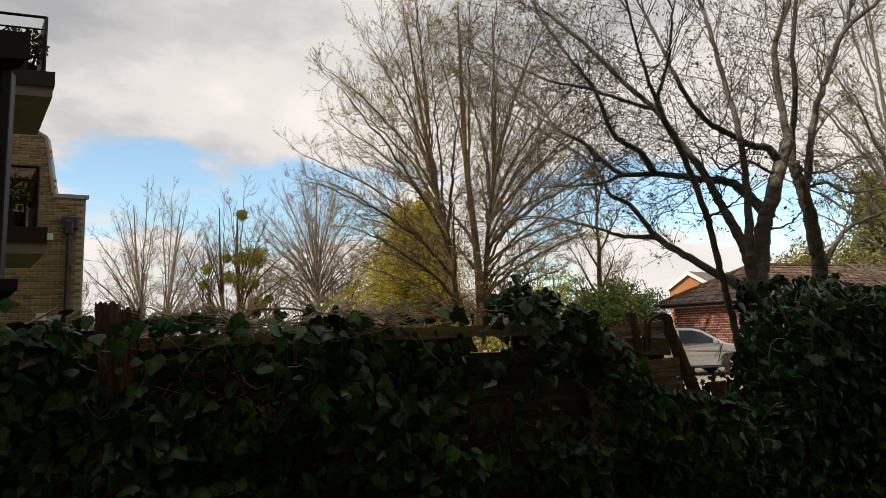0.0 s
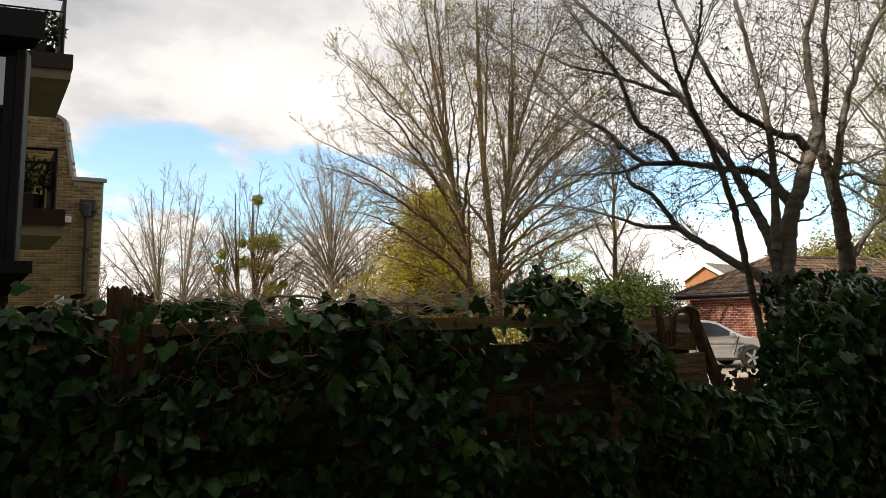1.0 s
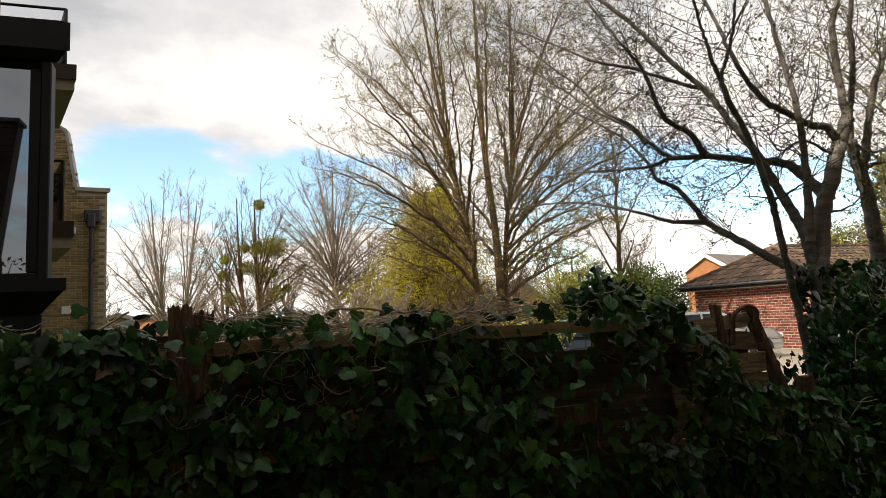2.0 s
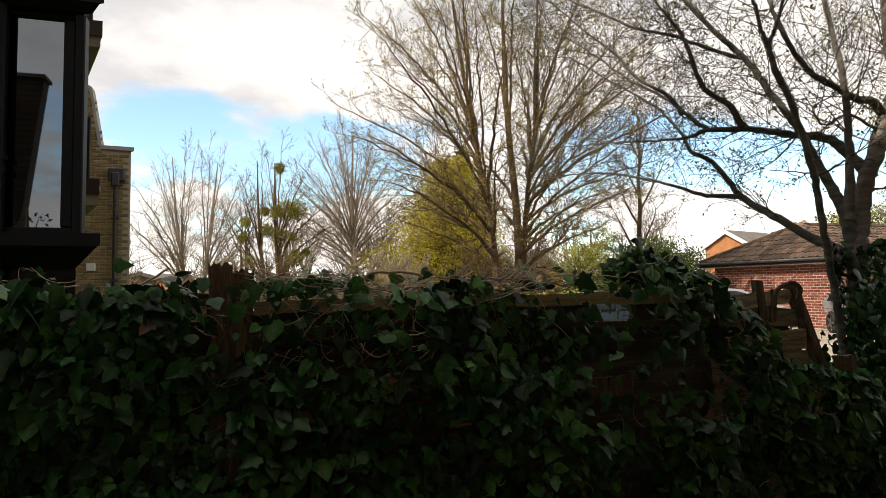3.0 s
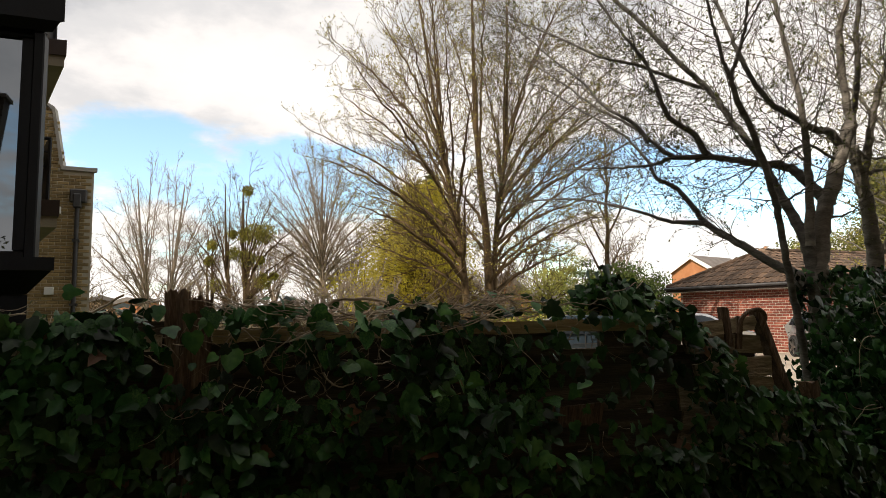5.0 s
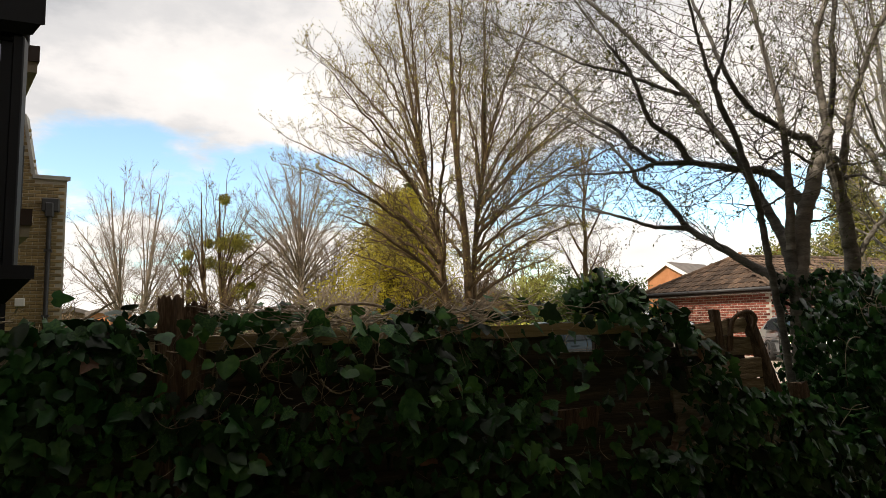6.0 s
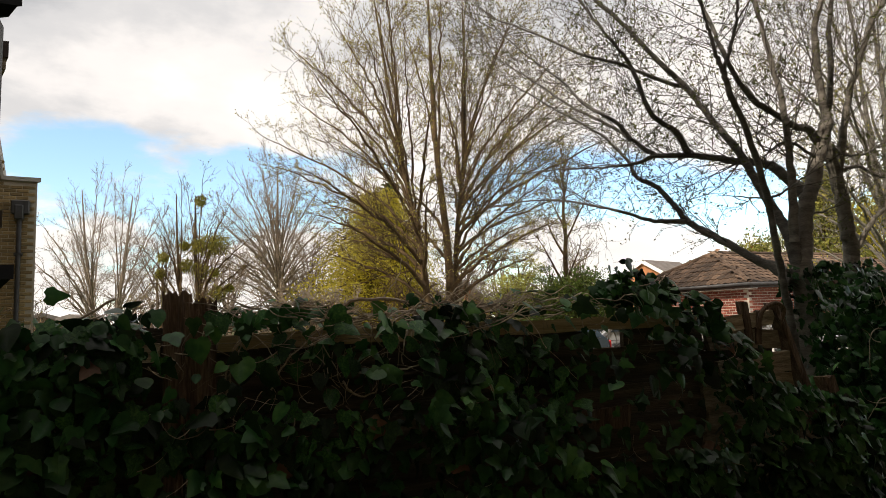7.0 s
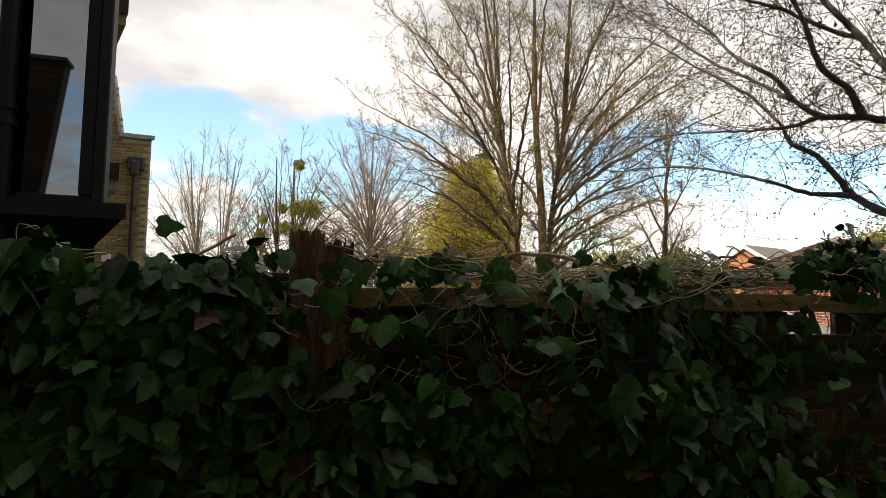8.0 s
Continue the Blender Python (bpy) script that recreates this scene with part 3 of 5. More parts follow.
def gabled_house(name, label, at, turn, w, length, eave, apex, wall, roof, windows=(), trim=WHITE):
    h = thing(name, label, "house", at=at, turn=turn)
    part("wall", prism([(-w / 2, 0), (w / 2, 0), (w / 2, eave), (0, apex), (-w / 2, eave)], 0, length), wall, h)
    o, th = 0.45, 0.16
    s = (apex - eave) / (w / 2)
    for k in (-1, 1):
        part("roof", prism([(k * (w / 2 + o), eave - s * o), (0, apex), (0, apex + th), (k * (w / 2 + o), eave - s * o + th)], -0.35, length + 0.3), roof, h)
        part("bargeboard", prism([(k * (w / 2 + o), eave - s * o - 0.3), (0, apex - 0.3), (0, apex + th + 0.03), (k * (w / 2 + o), eave - s * o + th + 0.03)], -0.42, -0.36), trim, h, "white bargeboard")
    for x, z, ww, hh in windows:
        win = boxed("window", (x - ww / 2, x + ww / 2, -0.06, 0.05, z, z + hh), WHITE, h, "white window", 0.01)
        boxed("pane", (x - ww / 2 + 0.08, x + ww / 2 - 0.08, -0.075, -0.055, z + 0.08, z + hh - 0.08), CAR_GLASS, win)
    return h


gabled_house("gabled_house", "orange-brick house with white bargeboards on its gable", (55.4, 61.8, 0), -72, 5.6, 9, 6.1, 7.8, ORANGE, SLATE, ((0, 3.2, 1.4, 1.2),))
gabled_house("distant_house", "far orange-brick house with a grey roof", (22.4, 45.5, 0), -20, 4.0, 8, 2.7, 4.5, ORANGE, SLATE, ((0, 1.0, 1.2, 1.1),), SLATE)
gabled_house("distant_house", "far dark brown house with a small white window", (-11.4, 88.7, 0), 8, 4.6, 5, 3.2, 3.9, DRY_LEAF, SLATE, ((0.3, 1.3, 1.1, 1.1),), SLATE)
# orange wall colour stands in for sunlight on this house end
gabled_house("distant_house", "far house end, its orange sunlight put into the wall colour", (-8.2, 87.0, 0), -25, 2.4, 5, 3.3, 3.6, ORANGE, SLATE, (), SLATE)
gabled_house("distant_house", "white-gabled house behind the bungalow roof", (46.0, 38.0, 0), -50, 7.0, 9, 5.2, 7.2, ORANGE, SLATE, ((0, 3.0, 1.4, 1.2),))


# ---- fence ----
def fence():
    f = thing("fence", "old weathered horizontal-board garden fence smothered in ivy", "fence")
    rng = random.Random(11)

    def plank(name, x0, x1, z0, z1, mat, y=FENCE_Y, tilt=0.0, th=0.018, label="", ragged=0.0):
        n = max(3, int((x1 - x0) / 0.12))
        bm = bmesh.new()
        rows = []
        for i in range(n + 1):
            u = i / n
            x = x0 + (x1 - x0) * u
            dz = tilt * (u - 0.5) * (x1 - x0) + rng.uniform(-0.003, 0.003)
            cut = ragged * rng.uniform(-1, 1) if i in (0, n) else 0
            rows.append([bm.verts.new((x + cut * s, y + o, z + dz + rng.uniform(-0.002, 0.002))) for s, o, z in ((1, 0, z0), (-1, 0, z1), (-1, th, z1), (1, th, z0))])
        for a, b in zip(rows, rows[1:]):
            for k in range(4):
                bm.faces.new((a[k], b[k], b[(k + 1) % 4], a[(k + 1) % 4]))
        bm.faces.new(rows[0][::-1]), bm.faces.new(rows[-1])
        bmesh.ops.recalc_face_normals(bm, faces=bm.faces)
        return part(name, bm, mat, f, label)

    # lapped boards, panel by panel
    for px0, px1 in ((-3.6, -1.79), (-1.77, 0.1), (0.15, 1.88)):
        z = 0.1
        while z < 1.6:
            h = rng.uniform(0.105, 0.13)
            gap = 0.0
            end = px1
            if px0 > 0 and z + h > 1.555:
                plank("board", px0, 1.31, z, 1.625, WOOD, FENCE_Y + 0.004)
                plank("board", 1.30, px1, z, 1.562, WOOD, FENCE_Y + 0.012)
                plank("board", 1.50, px1 - 0.02, 1.53, 1.627, WOOD, FENCE_Y + 0.03)
                break
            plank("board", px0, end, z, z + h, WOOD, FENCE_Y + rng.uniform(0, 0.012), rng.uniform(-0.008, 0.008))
            z += h - 0.012 + gap
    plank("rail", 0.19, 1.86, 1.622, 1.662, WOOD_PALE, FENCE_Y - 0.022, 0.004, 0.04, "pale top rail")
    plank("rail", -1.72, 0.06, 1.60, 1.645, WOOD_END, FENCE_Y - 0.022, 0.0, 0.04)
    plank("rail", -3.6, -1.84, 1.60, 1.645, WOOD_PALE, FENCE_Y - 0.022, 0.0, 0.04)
    plank("board", 1.25, 1.46, 1.305, 1.375, WOOD_ROT, FENCE_Y - 0.03, 0.02, 0.02, "broken orange-brown board", 0.02)
    # broken end panel; dark back boards are added for the shaded gaps
    for x1, z0, z1 in ((2.21, 1.44, 1.56), (2.26, 1.30, 1.45), (2.31, 1.16, 1.31), (2.37, 0.98, 1.17)):
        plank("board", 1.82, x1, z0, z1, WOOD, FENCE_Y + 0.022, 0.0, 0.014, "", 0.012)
    for x0, x1, z0, z1, tl in ((1.88, 2.22, 1.525, 1.595, -0.03), (1.92, 2.26, 1.425, 1.50, 0.06), (1.84, 2.28, 1.32, 1.43, -0.03), (1.84, 2.33, 1.2, 1.33, 0.0), (1.84, 2.40, 1.06, 1.21, 0.0), (1.84, 2.45, 0.5, 1.07, 0.0), (1.96, 2.2, 1.60, 1.655, 0.1)):
        plank("board", x0 - 0.03, x1, z0, z1, WOOD_END, FENCE_Y - 0.01 + rng.uniform(-0.01, 0.01), tl, 0.016, "", 0.02)

    def post(x, top, w, d, lean, mat, label, base=0.0):
        bm = bmesh.new()
        n, cols = 7, 5
        ring = []
        for i in range(n + 1):
            u = i / n
            z = base + (top - base) * u
            row = []
            for (a, b) in ((-1, -1), (-0.3, -1.08), (0.35, -1), (1, -0.95), (1, 1), (-1, 1)):
                jag = rng.uniform(-0.009, 0.005) if i == n else 0
                row.append(bm.verts.new((x + lean * (z - top) + a * w / 2 * rng.uniform(0.93, 1.05), FENCE_Y + b * d / 2, z + jag)))
            ring.append(row)
        for a, b in zip(ring, ring[1:]):
            for k in range(6):
                bm.faces.new((a[k], a[(k + 1) % 6], b[(k + 1) % 6], b[k]))
        bm.faces.new(ring[-1])
        return part("post", bm, mat, f, label)

    def split_post(x0, x1, top, depth, label, seed):
        """Half of the rotten post: grooved faces and a ragged, splintered top."""
        r2 = random.Random(seed)
        bm = bmesh.new()
        cols, rows = 9, 14
        groove = [r2.uniform(-0.005, 0.005) for _ in range(cols + 1)]
        edge = [top + r2.uniform(-0.022, 0.006) + 0.008 * math.sin(3.1 * c / cols) for c in range(cols + 1)]
        front, back = [], []
        for rw in range(rows + 1):
            u = rw / rows
            fr, bk = [], []
            for c in range(cols + 1):
                x = x0 + (x1 - x0) * c / cols + 0.003 * math.sin(7 * u + seed) + r2.uniform(-0.001, 0.001)
                z = edge[c] * u
                bulge = -0.008 * math.sin(math.pi * c / cols)
                fr.append(bm.verts.new((x, FENCE_Y - depth / 2 + bulge + groove[c] + r2.uniform(-0.0015, 0.0015), z)))
                bk.append(bm.verts.new((x, FENCE_Y + depth / 2, z - 0.006 * u)))
            front.append(fr), back.append(bk)
        for a, b in zip(range(rows), range(1, rows + 1)):
            for c in range(cols):
                bm.faces.new((front[a][c], front[a][c + 1], front[b][c + 1], front[b][c]))
                bm.faces.new((back[a][c + 1], back[a][c], back[b][c], back[b][c + 1]))
            bm.faces.new((back[a][0], front[a][0], front[b][0], back[b][0]))
            bm.faces.new((front[a][cols], back[a][cols], back[b][cols], front[b][cols]))
        for c in range(cols):
            bm.faces.new((front[rows][c], front[rows][c + 1], back[rows][c + 1], back[rows][c]))
        return part("post", bm, WOOD_ROT, f, label)

    split_post(0.066, 0.131, 1.765, 0.052, "rotten split post top", 3)
    split_post(0.125, 0.19, 1.75, 0.044, "split post half", 5)
    for x, z, h in ((0.075, 1.752, 0.02), (0.093, 1.754, 0.012), (0.118, 1.752, 0.016), (0.145, 1.738, 0.014), (0.168, 1.736, 0.02)):
        bm = bmesh.new()
        b0 = [bm.verts.new((x + dx, FENCE_Y - 0.03 + dy, z - 0.03)) for dx, dy in ((-0.008, 0), (0.008, 0), (0.006, 0.04), (-0.006, 0.04))]
        tip = bm.verts.new((x + rng.uniform(-0.006, 0.006), FENCE_Y - 0.015, z + h))
        bm.faces.new(b0)
        for i in range(4):
            bm.faces.new((b0[i], b0[(i + 1) % 4], tip))
        bmesh.ops.recalc_face_normals(bm, faces=bm.faces)
        part("splinter", bm, WOOD_ROT, f)
    post(-1.78, 1.70, 0.1, 0.1, 0.0, WOOD_ROT, "")
    post(2.20, 1.69, 0.035, 0.045, -0.42, WOOD_ROT, "leaning end batten", 0.9)
    post(2.04, 1.70, 0.035, 0.025, -0.12, WOOD_ROT, "broken picket stub", 1.55)
    post(2.115, 1.665, 0.03, 0.02, 0.1, WOOD_ROT, "broken picket stub", 1.54)
    post(2.46, 1.40, 0.06, 0.05, -0.35, WOOD_ROT, "dark rotten stake", 0.8)
    t = Tubes()
    t.add(spline([(2.08, 2.41, 1.6), (2.1, 2.4, 1.665), (2.16, 2.39, 1.69), (2.2, 2.39, 1.665), (2.19, 2.4, 1.62)], 4), [0.009] * 17, 6)
    t.made("curled_bark", WOOD_ROT, f, "curled strip of bark")


fence()


# ---- ivy ----
def ivy_outline(kind):
    if kind == 0:      # five lobes
        half = [(0.0, 0.0), (0.17, 0.1), (0.40, 0.04), (0.36, -0.17), (0.52, -0.36), (0.29, -0.44), (0.22, -0.66), (0.0, -1.0)]
    elif kind == 1:    # three lobes
        half = [(0.0, 0.0), (0.2, 0.1), (0.42, -0.02), (0.5, -0.28), (0.30, -0.44), (0.19, -0.7), (0.0, -0.98)]
    else:              # heart-shaped
        half = [(0.0, 0.0), (0.18, 0.1), (0.38, 0.0), (0.45, -0.25), (0.36, -0.5), (0.18, -0.75), (0.0, -0.95)]
    return half


def ivy_leaf(kind, fold, droop):
    half = ivy_outline(kind)
    def bend(x, z):
        return (x, abs(x) * fold + droop * z * z, z)
    vs = [bend(x, z) for x, z in half] + [bend(-x, z) for x, z in half[1:-1]] + [bend(0, -0.35)]
    n = len(half)
    mid = len(vs) - 1
    right = list(range(n))
    left = [0] + list(range(n, n + n - 2)) + [n - 1]
    fs = [(mid, right[i + 1], right[i]) for i in range(n - 1)] + [(mid, left[i], left[i + 1]) for i in range(n - 1)]
    return vs, fs


IVY_SHAPES = [ivy_leaf(k, fo, dr) for k in (0, 1, 2) for fo, dr in ((0.18, 0.12), (-0.1, 0.25), (0.35, 0.05))]


def hump(x):
    """How high the ivy stands along the fence."""
    z = 1.69 + 0.014 * math.sin(x * 7.3) + 0.012 * math.sin(x * 17.0 + 1)
    z += 0.06 * math.exp(-((x - 1.56) / 0.15) ** 2)
    if 1.68 < x < 2.0:
        z = 1.73 - 0.6 * (x - 1.68)
    if 2.0 <= x < 2.5:
        z = 1.42 - 0.25 * (x - 2.0)
    if x >= 2.5:
        z = 1.17 + 0.56 * min(1, max(0, (x - 2.76) / 0.22)) + 0.035 * math.sin(x * 9)
    return z


def cover(x, z):
    """Share of the places where a leaf hangs."""
    c = 0.95
    if 0.95 < x < 1.68 and z > 1.6:
        return 0.16
    if 0.03 < x < 0.23 and z > 1.5:
        c = 0.13
    elif 0.23 <= x < 1.0 and z > 1.44:
        c = 0.34 + 0.3 * (x > 0.75)
    elif 1.18 < x < 1.8 and 1.22 < z < 1.6:
        c = 0.16 + (0.4 if x < 1.24 or (1.5 < x < 1.66 and z > 1.5) else 0)
    elif 1.97 <= x < 2.3 and z > 1.38:
        c = 0.33
    elif 0.6 < x < 1.2 and z < 1.38:
        c = 0.6
    if z < 0.85:
        c *= 0.5
    return c


def ivy():
    rng = random.Random(21)
    plant = thing("ivy", "dense dark-green ivy hanging over the fence with pale bare stems", "ivy")
    meshes = []
    for vs, fs in IVY_SHAPES:
        me = from_lists("leaf", vs, fs)
        me.materials.append(IVY)
        me.polygons.foreach_set("use_smooth", [True] * len(me.polygons))
        meshes.append(me)
    vs, fs, bvs, bfs, made = [], [], [], [], 0

    def place(x, y, z, size, face, tip, brown=False):
        nonlocal made
        tilt = Matrix.Rotation(radians(face[0]), 4, "Z") @ Matrix.Rotation(radians(face[1]), 4, "X") @ Matrix.Rotation(radians(tip), 4, "Y")
        m = Matrix.Translation((x, y, z)) @ tilt @ Matrix.Diagonal((size * rng.uniform(0.85, 1.1), size, size, 1))
        k = rng.randrange(len(IVY_SHAPES))
        if not brown and made < 300 and -0.2 < x < 1.3 and 1.35 < z < 1.72 and size > 0.044:
            ob = new("leaf", meshes[k])
            ob.parent, ob.matrix_local = plant, m
            made += 1
            return
        V, F = (bvs, bfs) if brown else (vs, fs)
        n = len(V)
        V += [m @ Vector(c) for c in IVY_SHAPES[k][0]]
        F += [tuple(n + i for i in q) for q in IVY_SHAPES[k][1]]

    def hang(x, z, depth, dense=1.0):
        size = rng.choice((0.026, 0.033, 0.038, 0.043, 0.048, 0.055, 0.066)) * rng.uniform(0.85, 1.15)
        place(x, depth, z + size * 0.4, size, (rng.gauss(0, 32), rng.gauss(-22, 24)), rng.gauss(0, 38), rng.random() < 0.004)

    # two layers over the boards, the outer one in loose bunches
    for layer, count in ((0, 17000), (1, 13000)):
        for _ in range(count):
            x = rng.uniform(-2.4, 5.4)
            top = hump(x)
            z = top - rng.random() ** 1.25 * (top - 0.25)
            if rng.random() > cover(x, z):
                continue
            if layer and noise.noise(Vector((x * 3.1, z * 3.4, 5.0))) < -0.05:
                continue
            out = 0.05 + 0.05 * layer + 0.07 * noise.noise(Vector((x * 2.3, z * 2.6, 1.0)))
            deep = 0.5 * max(0, x - 2.5) * 0.5
            hang(x, z, FENCE_Y - 0.03 - max(0.01, out) + deep * rng.random(), 1)
    # thicker mass right of the broken end, round the tree feet
    for _ in range(14000):
        x, y, z0r = rng.uniform(2.62, 5.6), rng.uniform(2.44, 4.2), rng.random()
        if x < 2.95 + (y - 2.44) * 1.1 and z0r > 0.3:
            continue
        top = hump(x) + 0.10 * (y - 2.4) + 0.05 * math.sin(x * 5 + y * 3)
        hang(x, top - (abs(rng.gauss(0, 0.22)) if z0r > 0.3 else rng.uniform(0.62, 0.95)), y)
    # the front of the mass beyond the broken end, down to the ground
    for _ in range(9000):
        x = rng.uniform(2.42, 4.6)
        top = min(hump(x), 1.16 + 0.04 * math.sin(x * 23) + 2.4 * max(0.0, x - 2.78))
        z = rng.uniform(0.75, max(0.9, top))
        hang(x, z, 2.42 + 0.5 * rng.random() * min(1.0, 0.3 + (x - 2.42)))
    # round the trunks
    for tx, ty, r, top in ((3.98, 3.6, 0.11, 1.93), (4.84, 3.8, 0.12, 1.98)):
        for _ in range(520):
            a, z = rng.uniform(0, 2 * math.pi), top - rng.random() ** 1.3 * 0.95
            hang(tx + math.cos(a) * r * rng.uniform(0.7, 1.4), z, ty + math.sin(a) * r * rng.uniform(0.7, 1.4))
    # along the top: leaves that stand up and lie over
    for _ in range(1500):
        x = rng.uniform(-2.4, 5.4)
        if 0.04 < x < 0.2 or 1.8 < x < 2.5:
            continue
        if rng.random() > (1.0 if x < 0 or x > 2.0 else 0.36):
            continue
        size = rng.uniform(0.026, 0.052)
        place(x, FENCE_Y + rng.uniform(-0.12, 0.22), hump(x) + rng.uniform(-0.03, 0.045), size, (rng.uniform(0, 360), rng.gauss(-55, 25)), rng.uniform(0, 360))
    # bunch on the top rail
    for _ in range(700):
        d = rand_dir(rng)
        p = Vector((1.56, FENCE_Y + 0.03, 1.752)) + Vector((d.x * 0.155, d.y * 0.13, d.z * (0.05 + 0.035 * math.cos(d.x * 7 + 1) + 0.05 * noise.noise(d * 2.4)))) * rng.random() ** 0.5
        place(p.x, p.y, p.z, rng.uniform(0.022, 0.042), (rng.gauss(0, 35), rng.gauss(-25, 25)), rng.gauss(0, 40))
    # single leaves that stand clear of the top
    for x, y, z, s in ((-0.175, 2.40, 1.762, 0.05), (0.72, 2.42, 1.745, 0.05), (0.80, 2.46, 1.74, 0.045), (0.62, 2.43, 1.73, 0.05), (0.24, 2.37, 1.70, 0.06), (0.30, 2.37, 1.71, 0.055), (0.13, 2.36, 1.70, 0.045), (1.5, 2.42, 1.85, 0.05), (1.44, 2.45, 1.83, 0.04)):
        place(x, y, z, s, (rng.gauss(0, 20), -15), rng.gauss(0, 40))
    tagged(link("leaf_mass", from_lists("leaf_mass", vs, fs), IVY_REST, plant, smooth=True), kind="stuff")
    tagged(link("dead_leaf_mass", from_lists("dead_leaf_mass", bvs, bfs), IVY_BROWN, plant, "brown dead leaves"), kind="stuff")

    # bare stems
    def stem(tb, p, d, length, r, wander=0.5, sides=4, keep_y=True):
        pts, n = [p.copy()], max(5, int(length / 0.016))
        w = rng.gauss(0, 0.1) * wander
        for _ in range(n):
            w = w * 0.82 + rng.gauss(0, 0.2) * wander      # the stem curls in the plane of the fence
            c, s = math.cos(w), math.sin(w)
            d = Vector((d.x * c - d.z * s, 0.6 * d.y + rng.gauss(0, 0.12), d.x * s + d.z * c)).normalized()
            p = p + d * (length / n)
            if keep_y:
                p.y = min(max(p.y, FENCE_Y - 0.12), FENCE_Y + 0.2)
                p.z = min(p.z, (hump(p.x) if p.x < 1.68 else 1.72) + 0.045 + 0.02 * math.sin(p.x * 40 + r * 9000))
            pts.append(p.copy())
        tb.add(pts, [r * (1 - 0.6 * i / n) for i in range(n + 1)], sides)

    mass = Tubes()
    for _ in range(430):     # woven along the top
        x = rng.choice((rng.uniform(-2.2, 0.0), rng.uniform(0.2, 1.5), rng.uniform(0.2, 1.1), rng.uniform(0.3, 1.15), rng.uniform(2.5, 5)))
        stem(mass, Vector((x, FENCE_Y + rng.uniform(-0.1, 0.1), hump(x) + rng.uniform(-0.03, 0.03))), Vector((rng.choice((-1, 1)), 0, rng.uniform(-0.15, 0.2))), rng.uniform(0.1, 0.32), rng.uniform(0.001, 0.0028), 0.55)
    for _ in range(110):      # tangle below the rail beside the post
        x = rng.gauss(0.45, 0.28)
        stem(mass, Vector((x, FENCE_Y - rng.uniform(0.03, 0.09), rng.uniform(1.42, 1.68))), Vector((rng.uniform(-1, 1), 0, rng.uniform(-1, 0.5))), rng.uniform(0.05, 0.17), rng.uniform(0.0008, 0.0018), 1.25)
    for _ in range(150):     # here and there in the mass
        x = rng.uniform(-2.2, 5.2)
        stem(mass, Vector((x, FENCE_Y - rng.uniform(0.05, 0.12) + (0.3 if x > 2.6 else 0), rng.uniform(0.95, max(1.2, hump(x))))), Vector((rng.uniform(-1, 1), 0, rng.uniform(-1, 0.3))), rng.uniform(0.04, 0.12), rng.uniform(0.0008, 0.0018), 1.2)
    tagged(mass.made("stem_tangle", VINE, plant, "pale tangled bare stems"), kind="stuff")
    def bare_stem(r, *ctrl):
        t = Tubes()
        pts = [p + rand_dir(rng) * 0.003 for p in spline(ctrl, 5)]
        t.add(pts, [r * 0.75 * (1 - 0.45 * i / len(pts)) for i in range(len(pts))], 6)
        t.made("stem", VINE, plant)

    bare_stem(0.009, (0.50, 2.42, 1.64), (0.49, 2.41, 1.69), (0.53, 2.42, 1.735), (0.62, 2.43, 1.74), (0.75, 2.44, 1.725))
    bare_stem(0.007, (-0.18, 2.45, 1.66), (-0.13, 2.45, 1.70), (-0.04, 2.46, 1.755))
    bare_stem(0.005, (0.20, 2.37, 1.50), (0.215, 2.37, 1.56), (0.24, 2.38, 1.63), (0.23, 2.38, 1.68))
    bare_stem(0.0045, (0.14, 2.36, 1.44), (0.19, 2.36, 1.52), (0.215, 2.37, 1.60), (0.25, 2.38, 1.66))
    bare_stem(0.004, (0.31, 2.36, 1.52), (0.34, 2.36, 1.58), (0.40, 2.37, 1.63))
    bare_stem(0.0045, (0.50, 2.36, 1.57), (0.56, 2.35, 1.54), (0.66, 2.35, 1.55), (0.72, 2.36, 1.56))
    bare_stem(0.004, (0.49, 2.36, 1.53), (0.52, 2.35, 1.49), (0.58, 2.35, 1.50), (0.62, 2.36, 1.545))
    bare_stem(0.004, (0.68, 2.38, 1.65), (0.66, 2.37, 1.60), (0.655, 2.36, 1.56))
    bare_stem(0.003, (0.63, 2.44, 1.74), (0.68, 2.45, 1.80), (0.70, 2.45, 1.86))
    bare_stem(0.003, (0.82, 2.44, 1.73), (0.90, 2.45, 1.79), (0.97, 2.46, 1.84))
    bare_stem(0.005, (1.62, 2.43, 1.68), (1.60, 2.42, 1.74), (1.66, 2.42, 1.80))


ivy()


